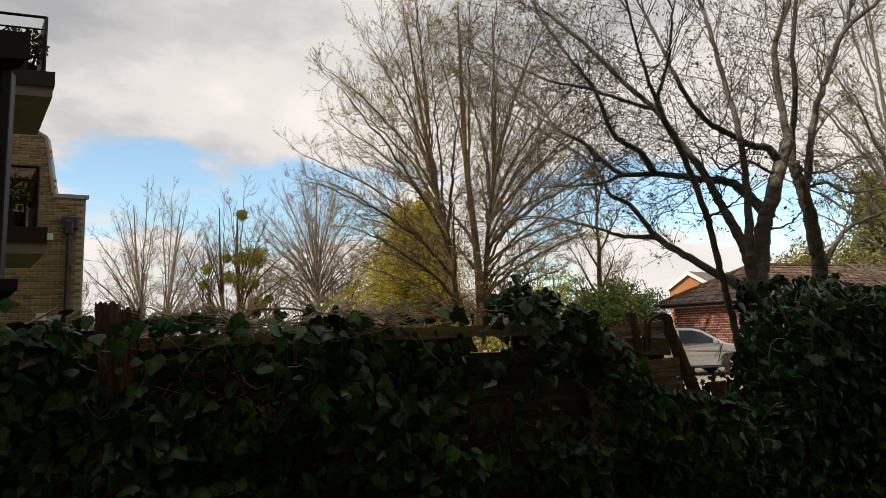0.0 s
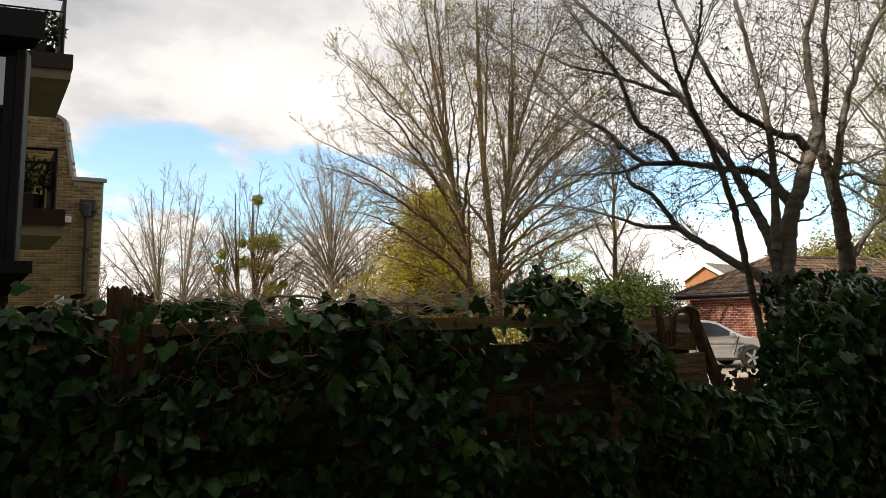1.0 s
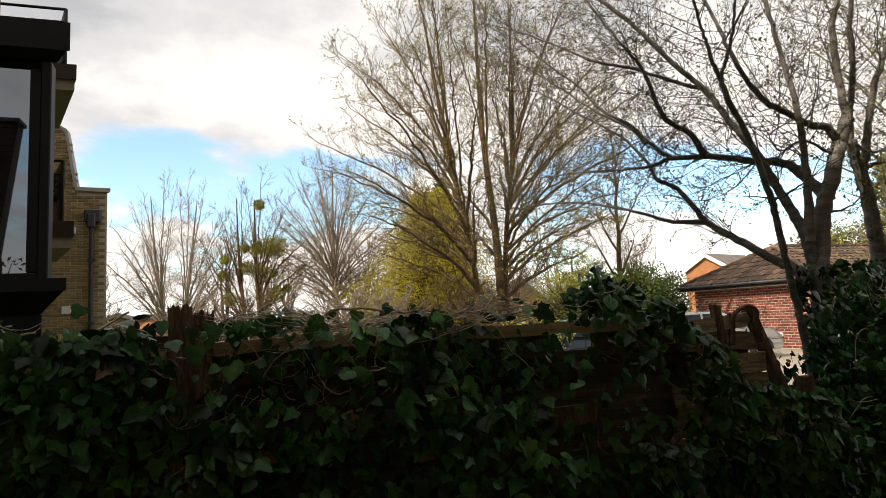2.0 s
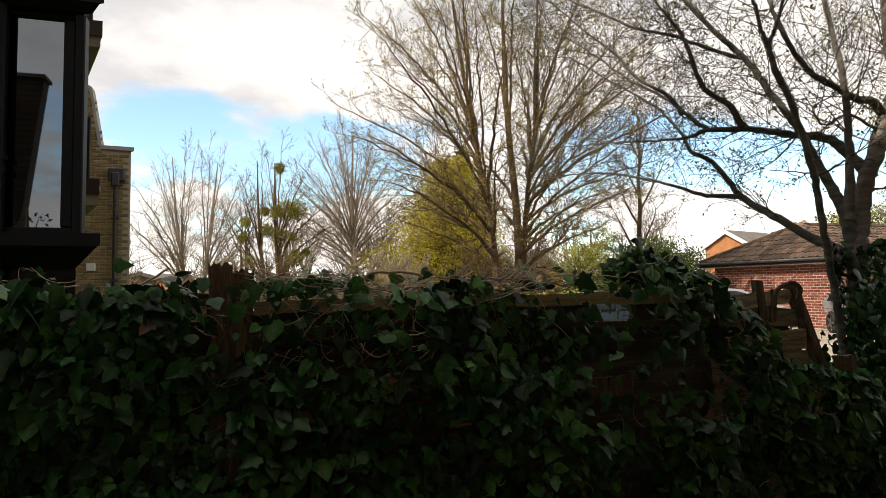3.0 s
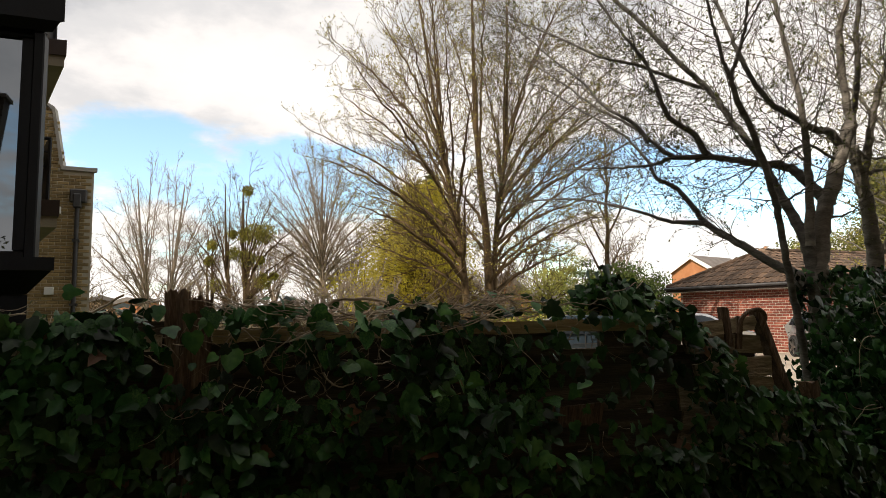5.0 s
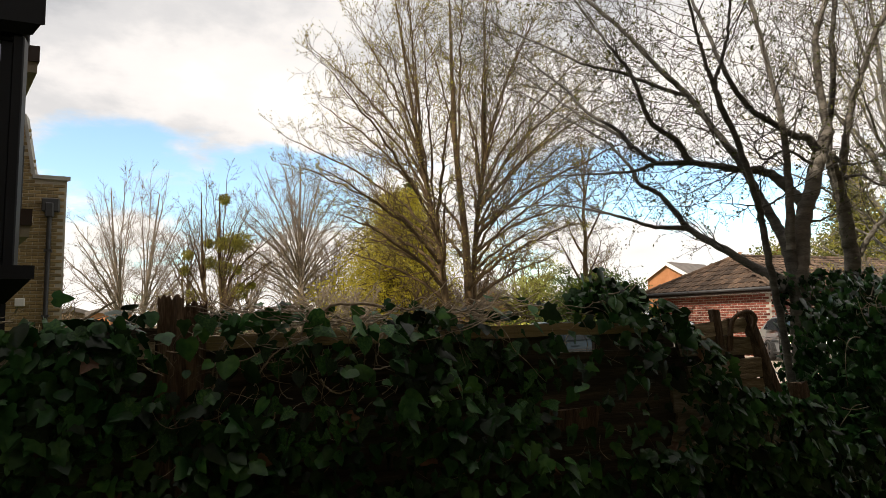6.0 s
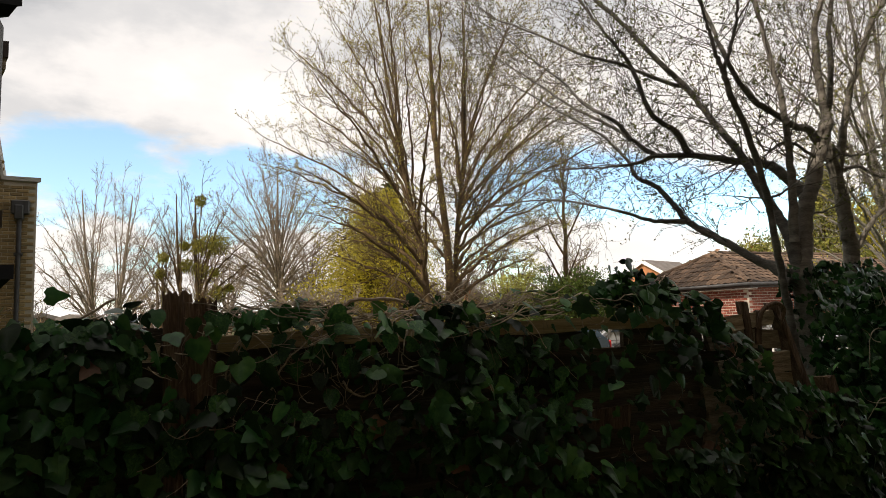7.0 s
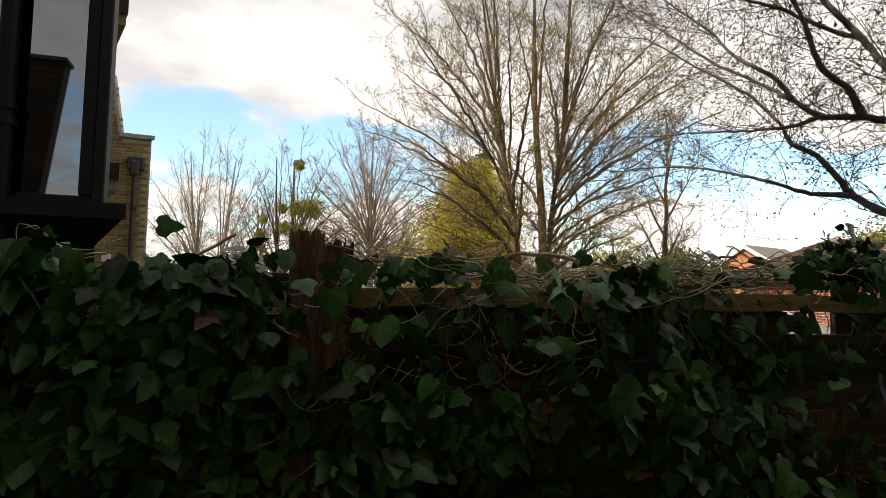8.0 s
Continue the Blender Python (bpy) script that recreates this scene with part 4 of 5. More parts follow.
# ---- trees at hand ----
def twig_spray(tb, lv, p, d, length, r, level, rng, spread=0.8, lift=0.05, bud=0.0, bud_size=0.02, sides=3, kids=4, flat=1.0, keep=0.55, jit=0.27):
    n = 6 if level else 4
    pts, q = [p.copy()], p.copy()
    dd = d.copy()
    for _ in range(n):
        dd = (dd + rand_dir(rng) * jit + Vector((0, 0, lift * 0.7))).normalized()
        q = q + dd * (length / n)
        pts.append(q.copy())
    tb.add(pts, [max(r * (1 - 0.75 * i / n), 0.0006) for i in range(n + 1)], sides if level < 2 else sides + 1)
    if level <= 0:
        if bud and lv is not None:
            for s in pts[1:]:
                if rng.random() < bud:
                    lv.add(s, bud_size * rng.uniform(0.6, 1.4), rng, dd * 0.6)
        return
    for _ in range(kids):
        u = rng.uniform(0.2, 1.0)
        i = min(int(u * n), n - 1)
        b = pts[i].lerp(pts[i + 1], u * n - i)
        side = rand_dir(rng)
        side.z *= flat
        nd = (dd * (1 - spread * 0.5) + side * spread).normalized()
        twig_spray(tb, lv, b, nd, length * rng.uniform(0.4, 0.65), r * keep, level - 1, rng, spread, lift, bud, bud_size, sides, kids, flat, keep, jit)


class LimbedTree:
    """A tree whose main limbs follow given lines; the finer wood grows from them."""

    def __init__(self, name, label, seed, twigs, bark, pale, reach=(0.35, 0.85), thin=0.0033, bud=0.5, bud_size=0.022):
        self.rng, self.tree = random.Random(seed), thing(name, label, "tree")
        self.twigs, self.bark, self.pale, self.reach, self.thin, self.bud, self.bud_size = twigs, bark, pale, reach, thin, bud, bud_size
        self.tb, self.lv = Tubes(), Leaves()

    def spray(self, p, d, length, r, spread):
        twig_spray(self.tb, self.lv, p, d, length, r, 2, self.rng, spread, 0.03, self.bud, self.bud_size, kids=4, keep=0.58, jit=0.24)

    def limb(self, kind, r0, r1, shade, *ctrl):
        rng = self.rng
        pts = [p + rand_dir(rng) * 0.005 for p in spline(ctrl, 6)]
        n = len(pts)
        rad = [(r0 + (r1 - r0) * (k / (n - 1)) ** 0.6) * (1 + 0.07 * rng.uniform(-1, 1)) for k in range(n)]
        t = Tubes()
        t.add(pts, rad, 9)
        # shade 1 takes the paler bark that has sunlight in its colour
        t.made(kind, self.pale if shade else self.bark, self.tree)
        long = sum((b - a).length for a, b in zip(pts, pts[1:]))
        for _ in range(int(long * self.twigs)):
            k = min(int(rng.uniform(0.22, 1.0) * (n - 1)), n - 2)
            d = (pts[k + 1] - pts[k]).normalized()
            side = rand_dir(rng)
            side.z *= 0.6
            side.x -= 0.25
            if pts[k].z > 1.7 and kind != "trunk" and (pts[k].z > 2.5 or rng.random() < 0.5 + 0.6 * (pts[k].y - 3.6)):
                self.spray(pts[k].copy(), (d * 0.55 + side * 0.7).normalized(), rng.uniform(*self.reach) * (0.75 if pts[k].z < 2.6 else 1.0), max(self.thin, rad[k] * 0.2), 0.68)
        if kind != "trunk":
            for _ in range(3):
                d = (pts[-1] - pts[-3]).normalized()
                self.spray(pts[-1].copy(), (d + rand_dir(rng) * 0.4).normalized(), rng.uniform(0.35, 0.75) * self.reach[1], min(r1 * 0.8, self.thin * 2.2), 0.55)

    def done(self):
        tagged(self.tb.made("twig_mass", BARK_TWIG, self.tree, "fine dark twigs"), kind="stuff")
        self.lv.made("bud_mass", BUD, self.tree, "small opening leaf buds", "stuff")


tree = LimbedTree("multi_stemmed_tree", "multi-stemmed grey-barked tree with arching limbs and opening buds", 31, 13, BARK, BARK_PALE_LIT)
# sunlit streaks of this trunk are given by the paler bark colour
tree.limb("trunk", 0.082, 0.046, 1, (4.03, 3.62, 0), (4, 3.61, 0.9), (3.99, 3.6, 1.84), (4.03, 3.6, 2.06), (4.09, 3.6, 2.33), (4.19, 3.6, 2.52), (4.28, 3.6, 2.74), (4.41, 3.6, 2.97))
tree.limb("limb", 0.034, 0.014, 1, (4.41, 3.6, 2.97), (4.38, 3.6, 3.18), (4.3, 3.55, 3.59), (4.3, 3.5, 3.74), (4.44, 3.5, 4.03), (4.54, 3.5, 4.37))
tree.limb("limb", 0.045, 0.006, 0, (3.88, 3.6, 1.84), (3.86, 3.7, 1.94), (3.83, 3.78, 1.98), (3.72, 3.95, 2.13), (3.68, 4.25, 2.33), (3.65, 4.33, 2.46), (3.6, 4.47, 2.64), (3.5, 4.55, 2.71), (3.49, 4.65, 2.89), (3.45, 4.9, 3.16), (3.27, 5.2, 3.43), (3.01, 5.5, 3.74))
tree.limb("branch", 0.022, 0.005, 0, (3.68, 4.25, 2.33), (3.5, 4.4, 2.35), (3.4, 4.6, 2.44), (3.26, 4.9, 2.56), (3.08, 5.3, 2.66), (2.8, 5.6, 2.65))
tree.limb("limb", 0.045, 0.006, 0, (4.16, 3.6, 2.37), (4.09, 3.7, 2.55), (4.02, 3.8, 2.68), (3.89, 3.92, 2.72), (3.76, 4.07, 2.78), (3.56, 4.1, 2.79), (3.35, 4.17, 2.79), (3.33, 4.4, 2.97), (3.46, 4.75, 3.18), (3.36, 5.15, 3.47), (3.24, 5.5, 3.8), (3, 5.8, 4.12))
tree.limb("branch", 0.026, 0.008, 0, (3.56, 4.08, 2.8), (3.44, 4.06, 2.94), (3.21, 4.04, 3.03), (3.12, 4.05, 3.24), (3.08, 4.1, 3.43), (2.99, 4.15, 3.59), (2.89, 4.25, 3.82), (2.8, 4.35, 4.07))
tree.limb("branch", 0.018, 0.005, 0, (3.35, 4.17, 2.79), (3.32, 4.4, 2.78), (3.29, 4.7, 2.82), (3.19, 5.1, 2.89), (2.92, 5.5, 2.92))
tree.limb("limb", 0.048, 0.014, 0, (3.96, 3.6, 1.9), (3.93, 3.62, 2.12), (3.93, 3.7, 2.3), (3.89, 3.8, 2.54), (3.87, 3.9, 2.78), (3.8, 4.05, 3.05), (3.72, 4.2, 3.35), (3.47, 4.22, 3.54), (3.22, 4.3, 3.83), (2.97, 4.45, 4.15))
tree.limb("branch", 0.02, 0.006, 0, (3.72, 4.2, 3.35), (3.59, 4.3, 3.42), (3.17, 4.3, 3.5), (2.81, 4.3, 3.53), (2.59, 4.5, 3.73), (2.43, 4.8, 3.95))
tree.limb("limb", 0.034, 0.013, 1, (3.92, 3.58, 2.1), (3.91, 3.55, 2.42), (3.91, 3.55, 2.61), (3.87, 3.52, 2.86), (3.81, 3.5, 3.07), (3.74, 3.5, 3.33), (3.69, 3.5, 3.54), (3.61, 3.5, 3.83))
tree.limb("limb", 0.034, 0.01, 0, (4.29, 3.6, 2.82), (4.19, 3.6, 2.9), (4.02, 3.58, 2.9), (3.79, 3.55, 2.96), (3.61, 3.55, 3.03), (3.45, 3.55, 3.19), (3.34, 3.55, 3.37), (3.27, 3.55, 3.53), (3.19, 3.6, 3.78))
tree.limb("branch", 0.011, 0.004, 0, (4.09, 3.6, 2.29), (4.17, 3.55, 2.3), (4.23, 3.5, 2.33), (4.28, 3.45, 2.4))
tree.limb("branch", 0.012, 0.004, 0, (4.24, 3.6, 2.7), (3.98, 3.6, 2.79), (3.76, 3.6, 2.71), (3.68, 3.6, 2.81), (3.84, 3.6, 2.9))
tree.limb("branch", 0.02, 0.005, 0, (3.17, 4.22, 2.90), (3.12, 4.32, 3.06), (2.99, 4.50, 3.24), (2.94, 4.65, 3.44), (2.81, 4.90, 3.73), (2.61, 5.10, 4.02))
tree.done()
tree = LimbedTree("slender_tree", "slender dark-stemmed young tree beside the broken fence end", 37, 12, BARK, BARK_PALE_LIT)
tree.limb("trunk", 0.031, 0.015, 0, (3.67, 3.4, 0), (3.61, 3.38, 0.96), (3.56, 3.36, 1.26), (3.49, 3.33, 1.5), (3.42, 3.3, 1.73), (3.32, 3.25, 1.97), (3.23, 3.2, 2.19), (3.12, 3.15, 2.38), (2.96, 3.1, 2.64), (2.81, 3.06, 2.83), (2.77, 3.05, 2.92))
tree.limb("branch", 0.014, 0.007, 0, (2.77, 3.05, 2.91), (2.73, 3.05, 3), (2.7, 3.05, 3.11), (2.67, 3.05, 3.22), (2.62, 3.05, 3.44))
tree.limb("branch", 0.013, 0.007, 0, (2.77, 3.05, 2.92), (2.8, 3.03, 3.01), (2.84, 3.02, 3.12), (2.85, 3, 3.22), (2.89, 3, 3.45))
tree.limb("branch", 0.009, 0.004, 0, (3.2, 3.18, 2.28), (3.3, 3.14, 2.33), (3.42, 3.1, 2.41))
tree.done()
tree = LimbedTree("forked_tree", "pale grey forked tree rising from the ivy", 41, 15, BARK, BARK_PALE_LIT)
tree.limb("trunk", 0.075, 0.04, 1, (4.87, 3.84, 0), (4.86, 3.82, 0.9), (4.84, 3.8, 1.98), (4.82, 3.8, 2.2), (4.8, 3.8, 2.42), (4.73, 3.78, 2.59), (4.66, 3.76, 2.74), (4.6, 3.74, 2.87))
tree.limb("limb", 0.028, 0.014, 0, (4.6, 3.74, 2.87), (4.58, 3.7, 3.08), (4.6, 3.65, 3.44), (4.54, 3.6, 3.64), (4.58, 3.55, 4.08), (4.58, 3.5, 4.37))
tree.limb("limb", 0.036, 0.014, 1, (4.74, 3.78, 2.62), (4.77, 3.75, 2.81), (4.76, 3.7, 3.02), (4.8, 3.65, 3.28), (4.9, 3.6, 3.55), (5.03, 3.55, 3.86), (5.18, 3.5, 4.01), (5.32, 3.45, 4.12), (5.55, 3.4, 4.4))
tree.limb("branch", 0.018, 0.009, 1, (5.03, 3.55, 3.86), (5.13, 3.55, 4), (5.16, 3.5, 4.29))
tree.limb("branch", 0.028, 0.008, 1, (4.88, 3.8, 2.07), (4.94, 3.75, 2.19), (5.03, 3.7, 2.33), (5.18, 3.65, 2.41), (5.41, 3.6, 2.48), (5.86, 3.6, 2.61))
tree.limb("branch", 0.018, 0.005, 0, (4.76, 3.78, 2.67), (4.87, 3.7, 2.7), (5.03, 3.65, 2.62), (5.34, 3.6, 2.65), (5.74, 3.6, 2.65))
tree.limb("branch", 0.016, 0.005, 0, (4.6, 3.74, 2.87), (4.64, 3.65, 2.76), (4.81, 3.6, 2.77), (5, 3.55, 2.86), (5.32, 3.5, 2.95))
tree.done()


# ---- trees further off ----
def grown_tree(name, label, base, height, seed, bark, trunk_r=0.3, fork=0.3, limbs=9, spread=0.55, reach=0.6, levels=3, kids=5, buds=None, bud=0.0, bud_size=0.08, lift=0.1, stems=1, lean=(0, 0)):
    rng = random.Random(seed)
    tree = thing(name, label, "tree", at=base)
    tb, lv = Tubes(), Leaves()
    for s in range(stems):
        off = Vector((0, 0, 0)) if stems == 1 else Vector((rng.uniform(-0.5, 0.5), rng.uniform(-0.4, 0.4), 0)) * trunk_r * 2
        way = Vector((lean[0] + off.x * 0.35, lean[1] + off.y * 0.35, 1)).normalized()
        n = 9
        pts = [off + way * (height * 0.92 * i / n) + Vector((rng.uniform(-1, 1), rng.uniform(-1, 1), 0)) * 0.018 * height * (i > 0) for i in range(n + 1)]
        rad = [trunk_r * (1.25 if i == 0 else 1) * (1 - i / n) ** 0.9 + 0.01 for i in range(n + 1)]
        t = Tubes()
        t.add(pts, rad, 9)
        t.made("trunk", bark, tree)
        for i in range(limbs):
            u = fork + (0.95 - fork) * (i + rng.random()) / limbs
            k = min(int(u * n), n - 1)
            p = pts[k].lerp(pts[k + 1], u * n - k)
            a = 2.4 * i + rng.uniform(-0.5, 0.5)
            tilt = spread * (1.15 - 0.55 * u)
            d = Vector((math.cos(a) * tilt * 1.6, math.sin(a) * tilt * 1.6, 1.0)).normalized()
            length = height * reach * (0.74 + 0.95 * u - 1.35 * u * u) * rng.uniform(0.8, 1.15)
            lt, q = [p.copy()], p.copy()
            for _ in range(6):
                d = (d + rand_dir(rng) * 0.12 + Vector((0, 0, lift))).normalized()
                q = q + d * (length / 6)
                lt.append(q.copy())
            r = max(trunk_r * 0.42 * (1 - 0.6 * u), 0.02)
            t = Tubes()
            t.add(lt, [r * (1 - j / 6) ** 0.8 + 0.008 for j in range(7)], 6)
            t.made("limb", bark, tree)
            for j in range(kids * 2):
                v = rng.uniform(0.15, 1.0) * 6
                k2 = min(int(v), 5)
                b = lt[k2].lerp(lt[k2 + 1], v - k2)
                dd = (lt[k2 + 1] - lt[k2]).normalized()
                nd = (dd * 0.85 + rand_dir(rng) * 0.6).normalized()
                twig_spray(tb, lv, b, nd, length * rng.uniform(0.28, 0.5), max(r * 0.34, 0.017), levels - 1, rng, 0.55, lift * 0.7, bud, bud_size, 3, kids, 1.0, 0.6, 0.3)
    tagged(tb.made("twig_mass", bark, tree, "fine bare twigs"), kind="stuff")
    if lv.v:
        lv.made("bud_mass", buds, tree, "small opening buds", "stuff")
    return tree


def fan_tree(name, label, at, seed, bark, stems, crown, limbs, r=0.08, fork=(0.18, 0.62), sprays=7, twig=0.016, buds=None, bud=0.0, bud_size=0.055, rise=0.45):
    """A bare tree: stems that share the crown, straight limbs fanning out to a domed outline, fine twigs on them.

    stems: top offset in x and y, foot offset in x, radius; crown: half width, half depth, lowest limb tip, top."""
    rng = random.Random(seed)
    tree = thing(name, label, "tree", at=at)
    tb, lv = Tubes(), Leaves()
    rx, ry, z0, z1 = crown
    lines = []
    for tx, ty, fx, sr in stems:
        foot, top = Vector((fx, 0, 0)), Vector((tx, ty, z1 * rng.uniform(0.9, 0.97)))
        pts = spline([foot, foot.lerp(top, 0.3) + Vector((fx * 0.1 - tx * 0.12, 0, 0)), foot.lerp(top, 0.62) + rand_dir(rng) * 0.012 * z1, top], 6)
        n = len(pts)
        t = Tubes()
        t.add(pts, [sr * (1.3 if k == 0 else 1.0) * (1 - k / n) ** 0.85 + twig for k in range(n)], 9)
        t.made("trunk", bark, tree)
        lines.append(pts)
    for i in range(limbs):
        v = (i + 0.5) / limbs
        a = 2.39996 * i + rng.uniform(-0.35, 0.35)
        out = math.sin(math.pi * (0.2 + 0.76 * v)) ** 0.8 * rng.uniform(0.86, 1.04)
        tip = Vector((math.cos(a) * rx * out, math.sin(a) * ry * out, z0 + (z1 - z0) * v * rng.uniform(0.93, 1.05)))
        line = min(lines, key=lambda q: (q[-1].x - tip.x) ** 2 + 0.5 * rng.random()) if len(lines) > 1 else lines[0]
        u = (fork[0] + (fork[1] - fork[0]) * v ** 0.9 * rng.uniform(0.85, 1.1)) * (len(line) - 1)
        k = min(int(u), len(line) - 2)
        p = line[k].lerp(line[k + 1], u - k)
        d = tip - p
        flat = Vector((d.x, d.y, 0))
        c1 = p + flat * 0.26 + Vector((0, 0, d.z * (0.2 + rise * 0.42)))
        c2 = p + flat * 0.62 + Vector((0, 0, d.z * (0.56 + rise * 0.35)))
        pts = [q + rand_dir(rng) * 0.008 * d.length for q in spline([p, c1, c2, tip], 5)]
        n = len(pts)
        lr = r * (1.0 - 0.45 * v) * rng.uniform(0.75, 1.15)
        rad = [lr * (1 - m / n) ** 0.8 + twig * 0.6 for m in range(n)]
        t = Tubes()
        t.add(pts, rad, 6)
        t.made("limb", bark, tree)
        for m in range(sprays):
            w = (0.24 + 0.76 * (m + rng.random()) / sprays) * (n - 1)
            k = min(int(w), n - 2)
            dd = (pts[k + 1] - pts[k]).normalized()
            side = rand_dir(rng)
            nd = (dd * 0.85 + side * 0.8 + Vector((0, 0, 0.1))).normalized()
            reach = min(d.length, rx * 1.4) * rng.uniform(0.2, 0.36) * (1.15 - 0.45 * w / (n - 1))
            twig_spray(tb, lv, pts[k].copy(), nd, reach, max(rad[k] * 0.42, twig), 2, rng, 0.56, 0.05, bud, bud_size, 3, 4, 1.0, 0.62, 0.18)
        twig_spray(tb, lv, pts[-1].copy(), (pts[-1] - pts[-3]).normalized(), d.length * 0.16, twig, 2, rng, 0.52, 0.05, bud, bud_size, 3, 4, 1.0, 0.62, 0.18)
    tagged(tb.made("twig_mass", bark, tree, "fine bare twigs"), kind="stuff")
    if lv.v:
        lv.made("bud_mass", buds, tree, "small opening buds", "stuff")
    return tree


fan_tree("bare_tree", "big bare tree just coming into bud, warm brown trunks", (8.75, 19.7, 0), 51, BARK_FAR,
         ((-2.0, 0.3, -0.4, 0.135), (-0.3, -0.3, 0.3, 0.165), (1.3, 0.3, 0.42, 0.1)), (6.0, 5.0, 3.7, 13.4), 54, 0.066, (0.19, 0.64), 13, 0.0115, BUD_YELLOW, 0.75, 0.062)
fan_tree("bare_tree", "bare pale tree with spreading limbs beyond the fence", (-1.75, 34.8, 0), 52, BARK_GREY,
         ((-1.2, 0.3, -0.5, 0.1), (1.0, -0.2, 0.3, 0.11)), (3.1, 2.6, 3.4, 8.7), 30, 0.06, (0.16, 0.46), 10, 0.013, rise=0.35)
fan_tree("mistletoe_tree", "bare tree hung with round clumps of mistletoe", (1.85, 27.3, 0), 53, BARK_FAR,
         ((-0.2, 0.2, 0.0, 0.13), (-0.9, 0.2, -0.6, 0.09)), (2.2, 1.9, 2.8, 7.3), 24, 0.045, (0.22, 0.55), 6, 0.0105, BUD_YELLOW, 0.12, 0.06, 0.5)
fan_tree("bare_tree", "bare twiggy tree with a broad rounded crown", (5.45, 30.4, 0), 54, BARK_GREY,
         ((0.0, 0.2, 0.0, 0.14),), (3.4, 3.0, 3.3, 9.3), 44, 0.06, (0.28, 0.55), 11, 0.012, rise=0.4)
fan_tree("budding_tree", "sunlit tree in yellow-green bud at the edge of the car park", (11.7, 7.3, 0), 58, BARK_PALE_LIT,
         ((0.2, 0.2, 0.0, 0.09), (-0.6, 0.1, -0.15, 0.06)), (2.7, 2.2, 2.6, 8.2), 30, 0.04, (0.2, 0.6), 9, 0.006, BUD_YELLOW, 0.6, 0.04)
grown_tree("slim_tree", "tall slim bare tree behind the hedge", (15.82, 22.7, 0), 9.6, 55, BARK_FAR, 0.15, 0.2, 12, 0.4, 0.26, 3, 4, BUD_YELLOW, 0.15, 0.06)
for i, (x, y, h) in enumerate(((0.6, 38, 6.4), (3.0, 40, 7.0), (8.5, 38, 6.0), (11.5, 36, 5.5), (-6.5, 40, 4.5), (3.6, 33.5, 4.5), (7.0, 33, 4.4), (18.5, 33, 6.0), (13, 27, 4.0), (24, 33, 5.5))):
    grown_tree("thicket_tree", "small bare twiggy tree in the far thicket", (x, y, 0), h, 60 + i, BARK_GREY if i % 2 else BARK_FAR, 0.12, 0.1, 7, 0.6, 0.6, 2, 4, lift=0.1, stems=2)

for i in range(8):
    rs = random.Random(200 + i)
    grown_tree("scrub", "low tangled bare scrub behind the fence", (-5.5 + 2.4 * i + rs.uniform(-0.4, 0.4), rs.uniform(20.5, 25.5), 0), rs.uniform(2.0, 2.7), 220 + i, BARK_GREY if i % 3 else BARK_FAR, 0.04, 0.08, 7, 0.9, 0.75, 2, 4, BUD_YELLOW, 0.12, 0.05, stems=3)


def mistletoe(x, y, z, r, seed):
    rng = random.Random(seed)
    ball = thing("mistletoe", "yellow-green round mistletoe clump on a bare branch", "mistletoe", "mistletoe clumps", at=(x, y, z))
    lv, tb = Leaves(), Tubes()
    for _ in range(60):
        d = rand_dir(rng)
        tb.add([Vector((0, 0, 0)), d * r * 0.5 + rand_dir(rng) * r * 0.1, d * r * 0.92], [0.012, 0.009, 0.005], 3)
    for _ in range(int(900 * min(1.0, r / 0.4))):
        d = rand_dir(rng)
        lump = 1 + 0.28 * noise.noise(d * 2.3 + Vector((seed, 0, 0)))
        lv.add(d * r * lump * rng.uniform(0.35, 1.0) ** 0.6, 0.085, rng, d * 0.7, 0.4)
    lv.made("foliage", MISTLE, ball)
    tb.made("stalk_mass", MISTLE, ball)


for i, (x, y, z, r) in enumerate(((1.81, 26.98, 6.58, 0.23), (2.1, 27.0, 4.83, 0.52), (2.5, 26.9, 4.87, 0.48), (1.71, 27.1, 4.8, 0.3), (1.82, 27.2, 3.87, 0.38), (1.25, 27.3, 4.84, 0.2), (2.44, 27.0, 2.94, 0.38), (0.5, 27.5, 4.4, 0.22), (0.4, 27.6, 3.78, 0.2), (0.7, 27.6, 2.79, 0.3), (1.34, 27.3, 4.06, 0.3), (2.32, 27.0, 3.79, 0.2), (2.87, 26.9, 3.16, 0.17))):
    mistletoe(x, y, z, r * 0.92, 80 + i)


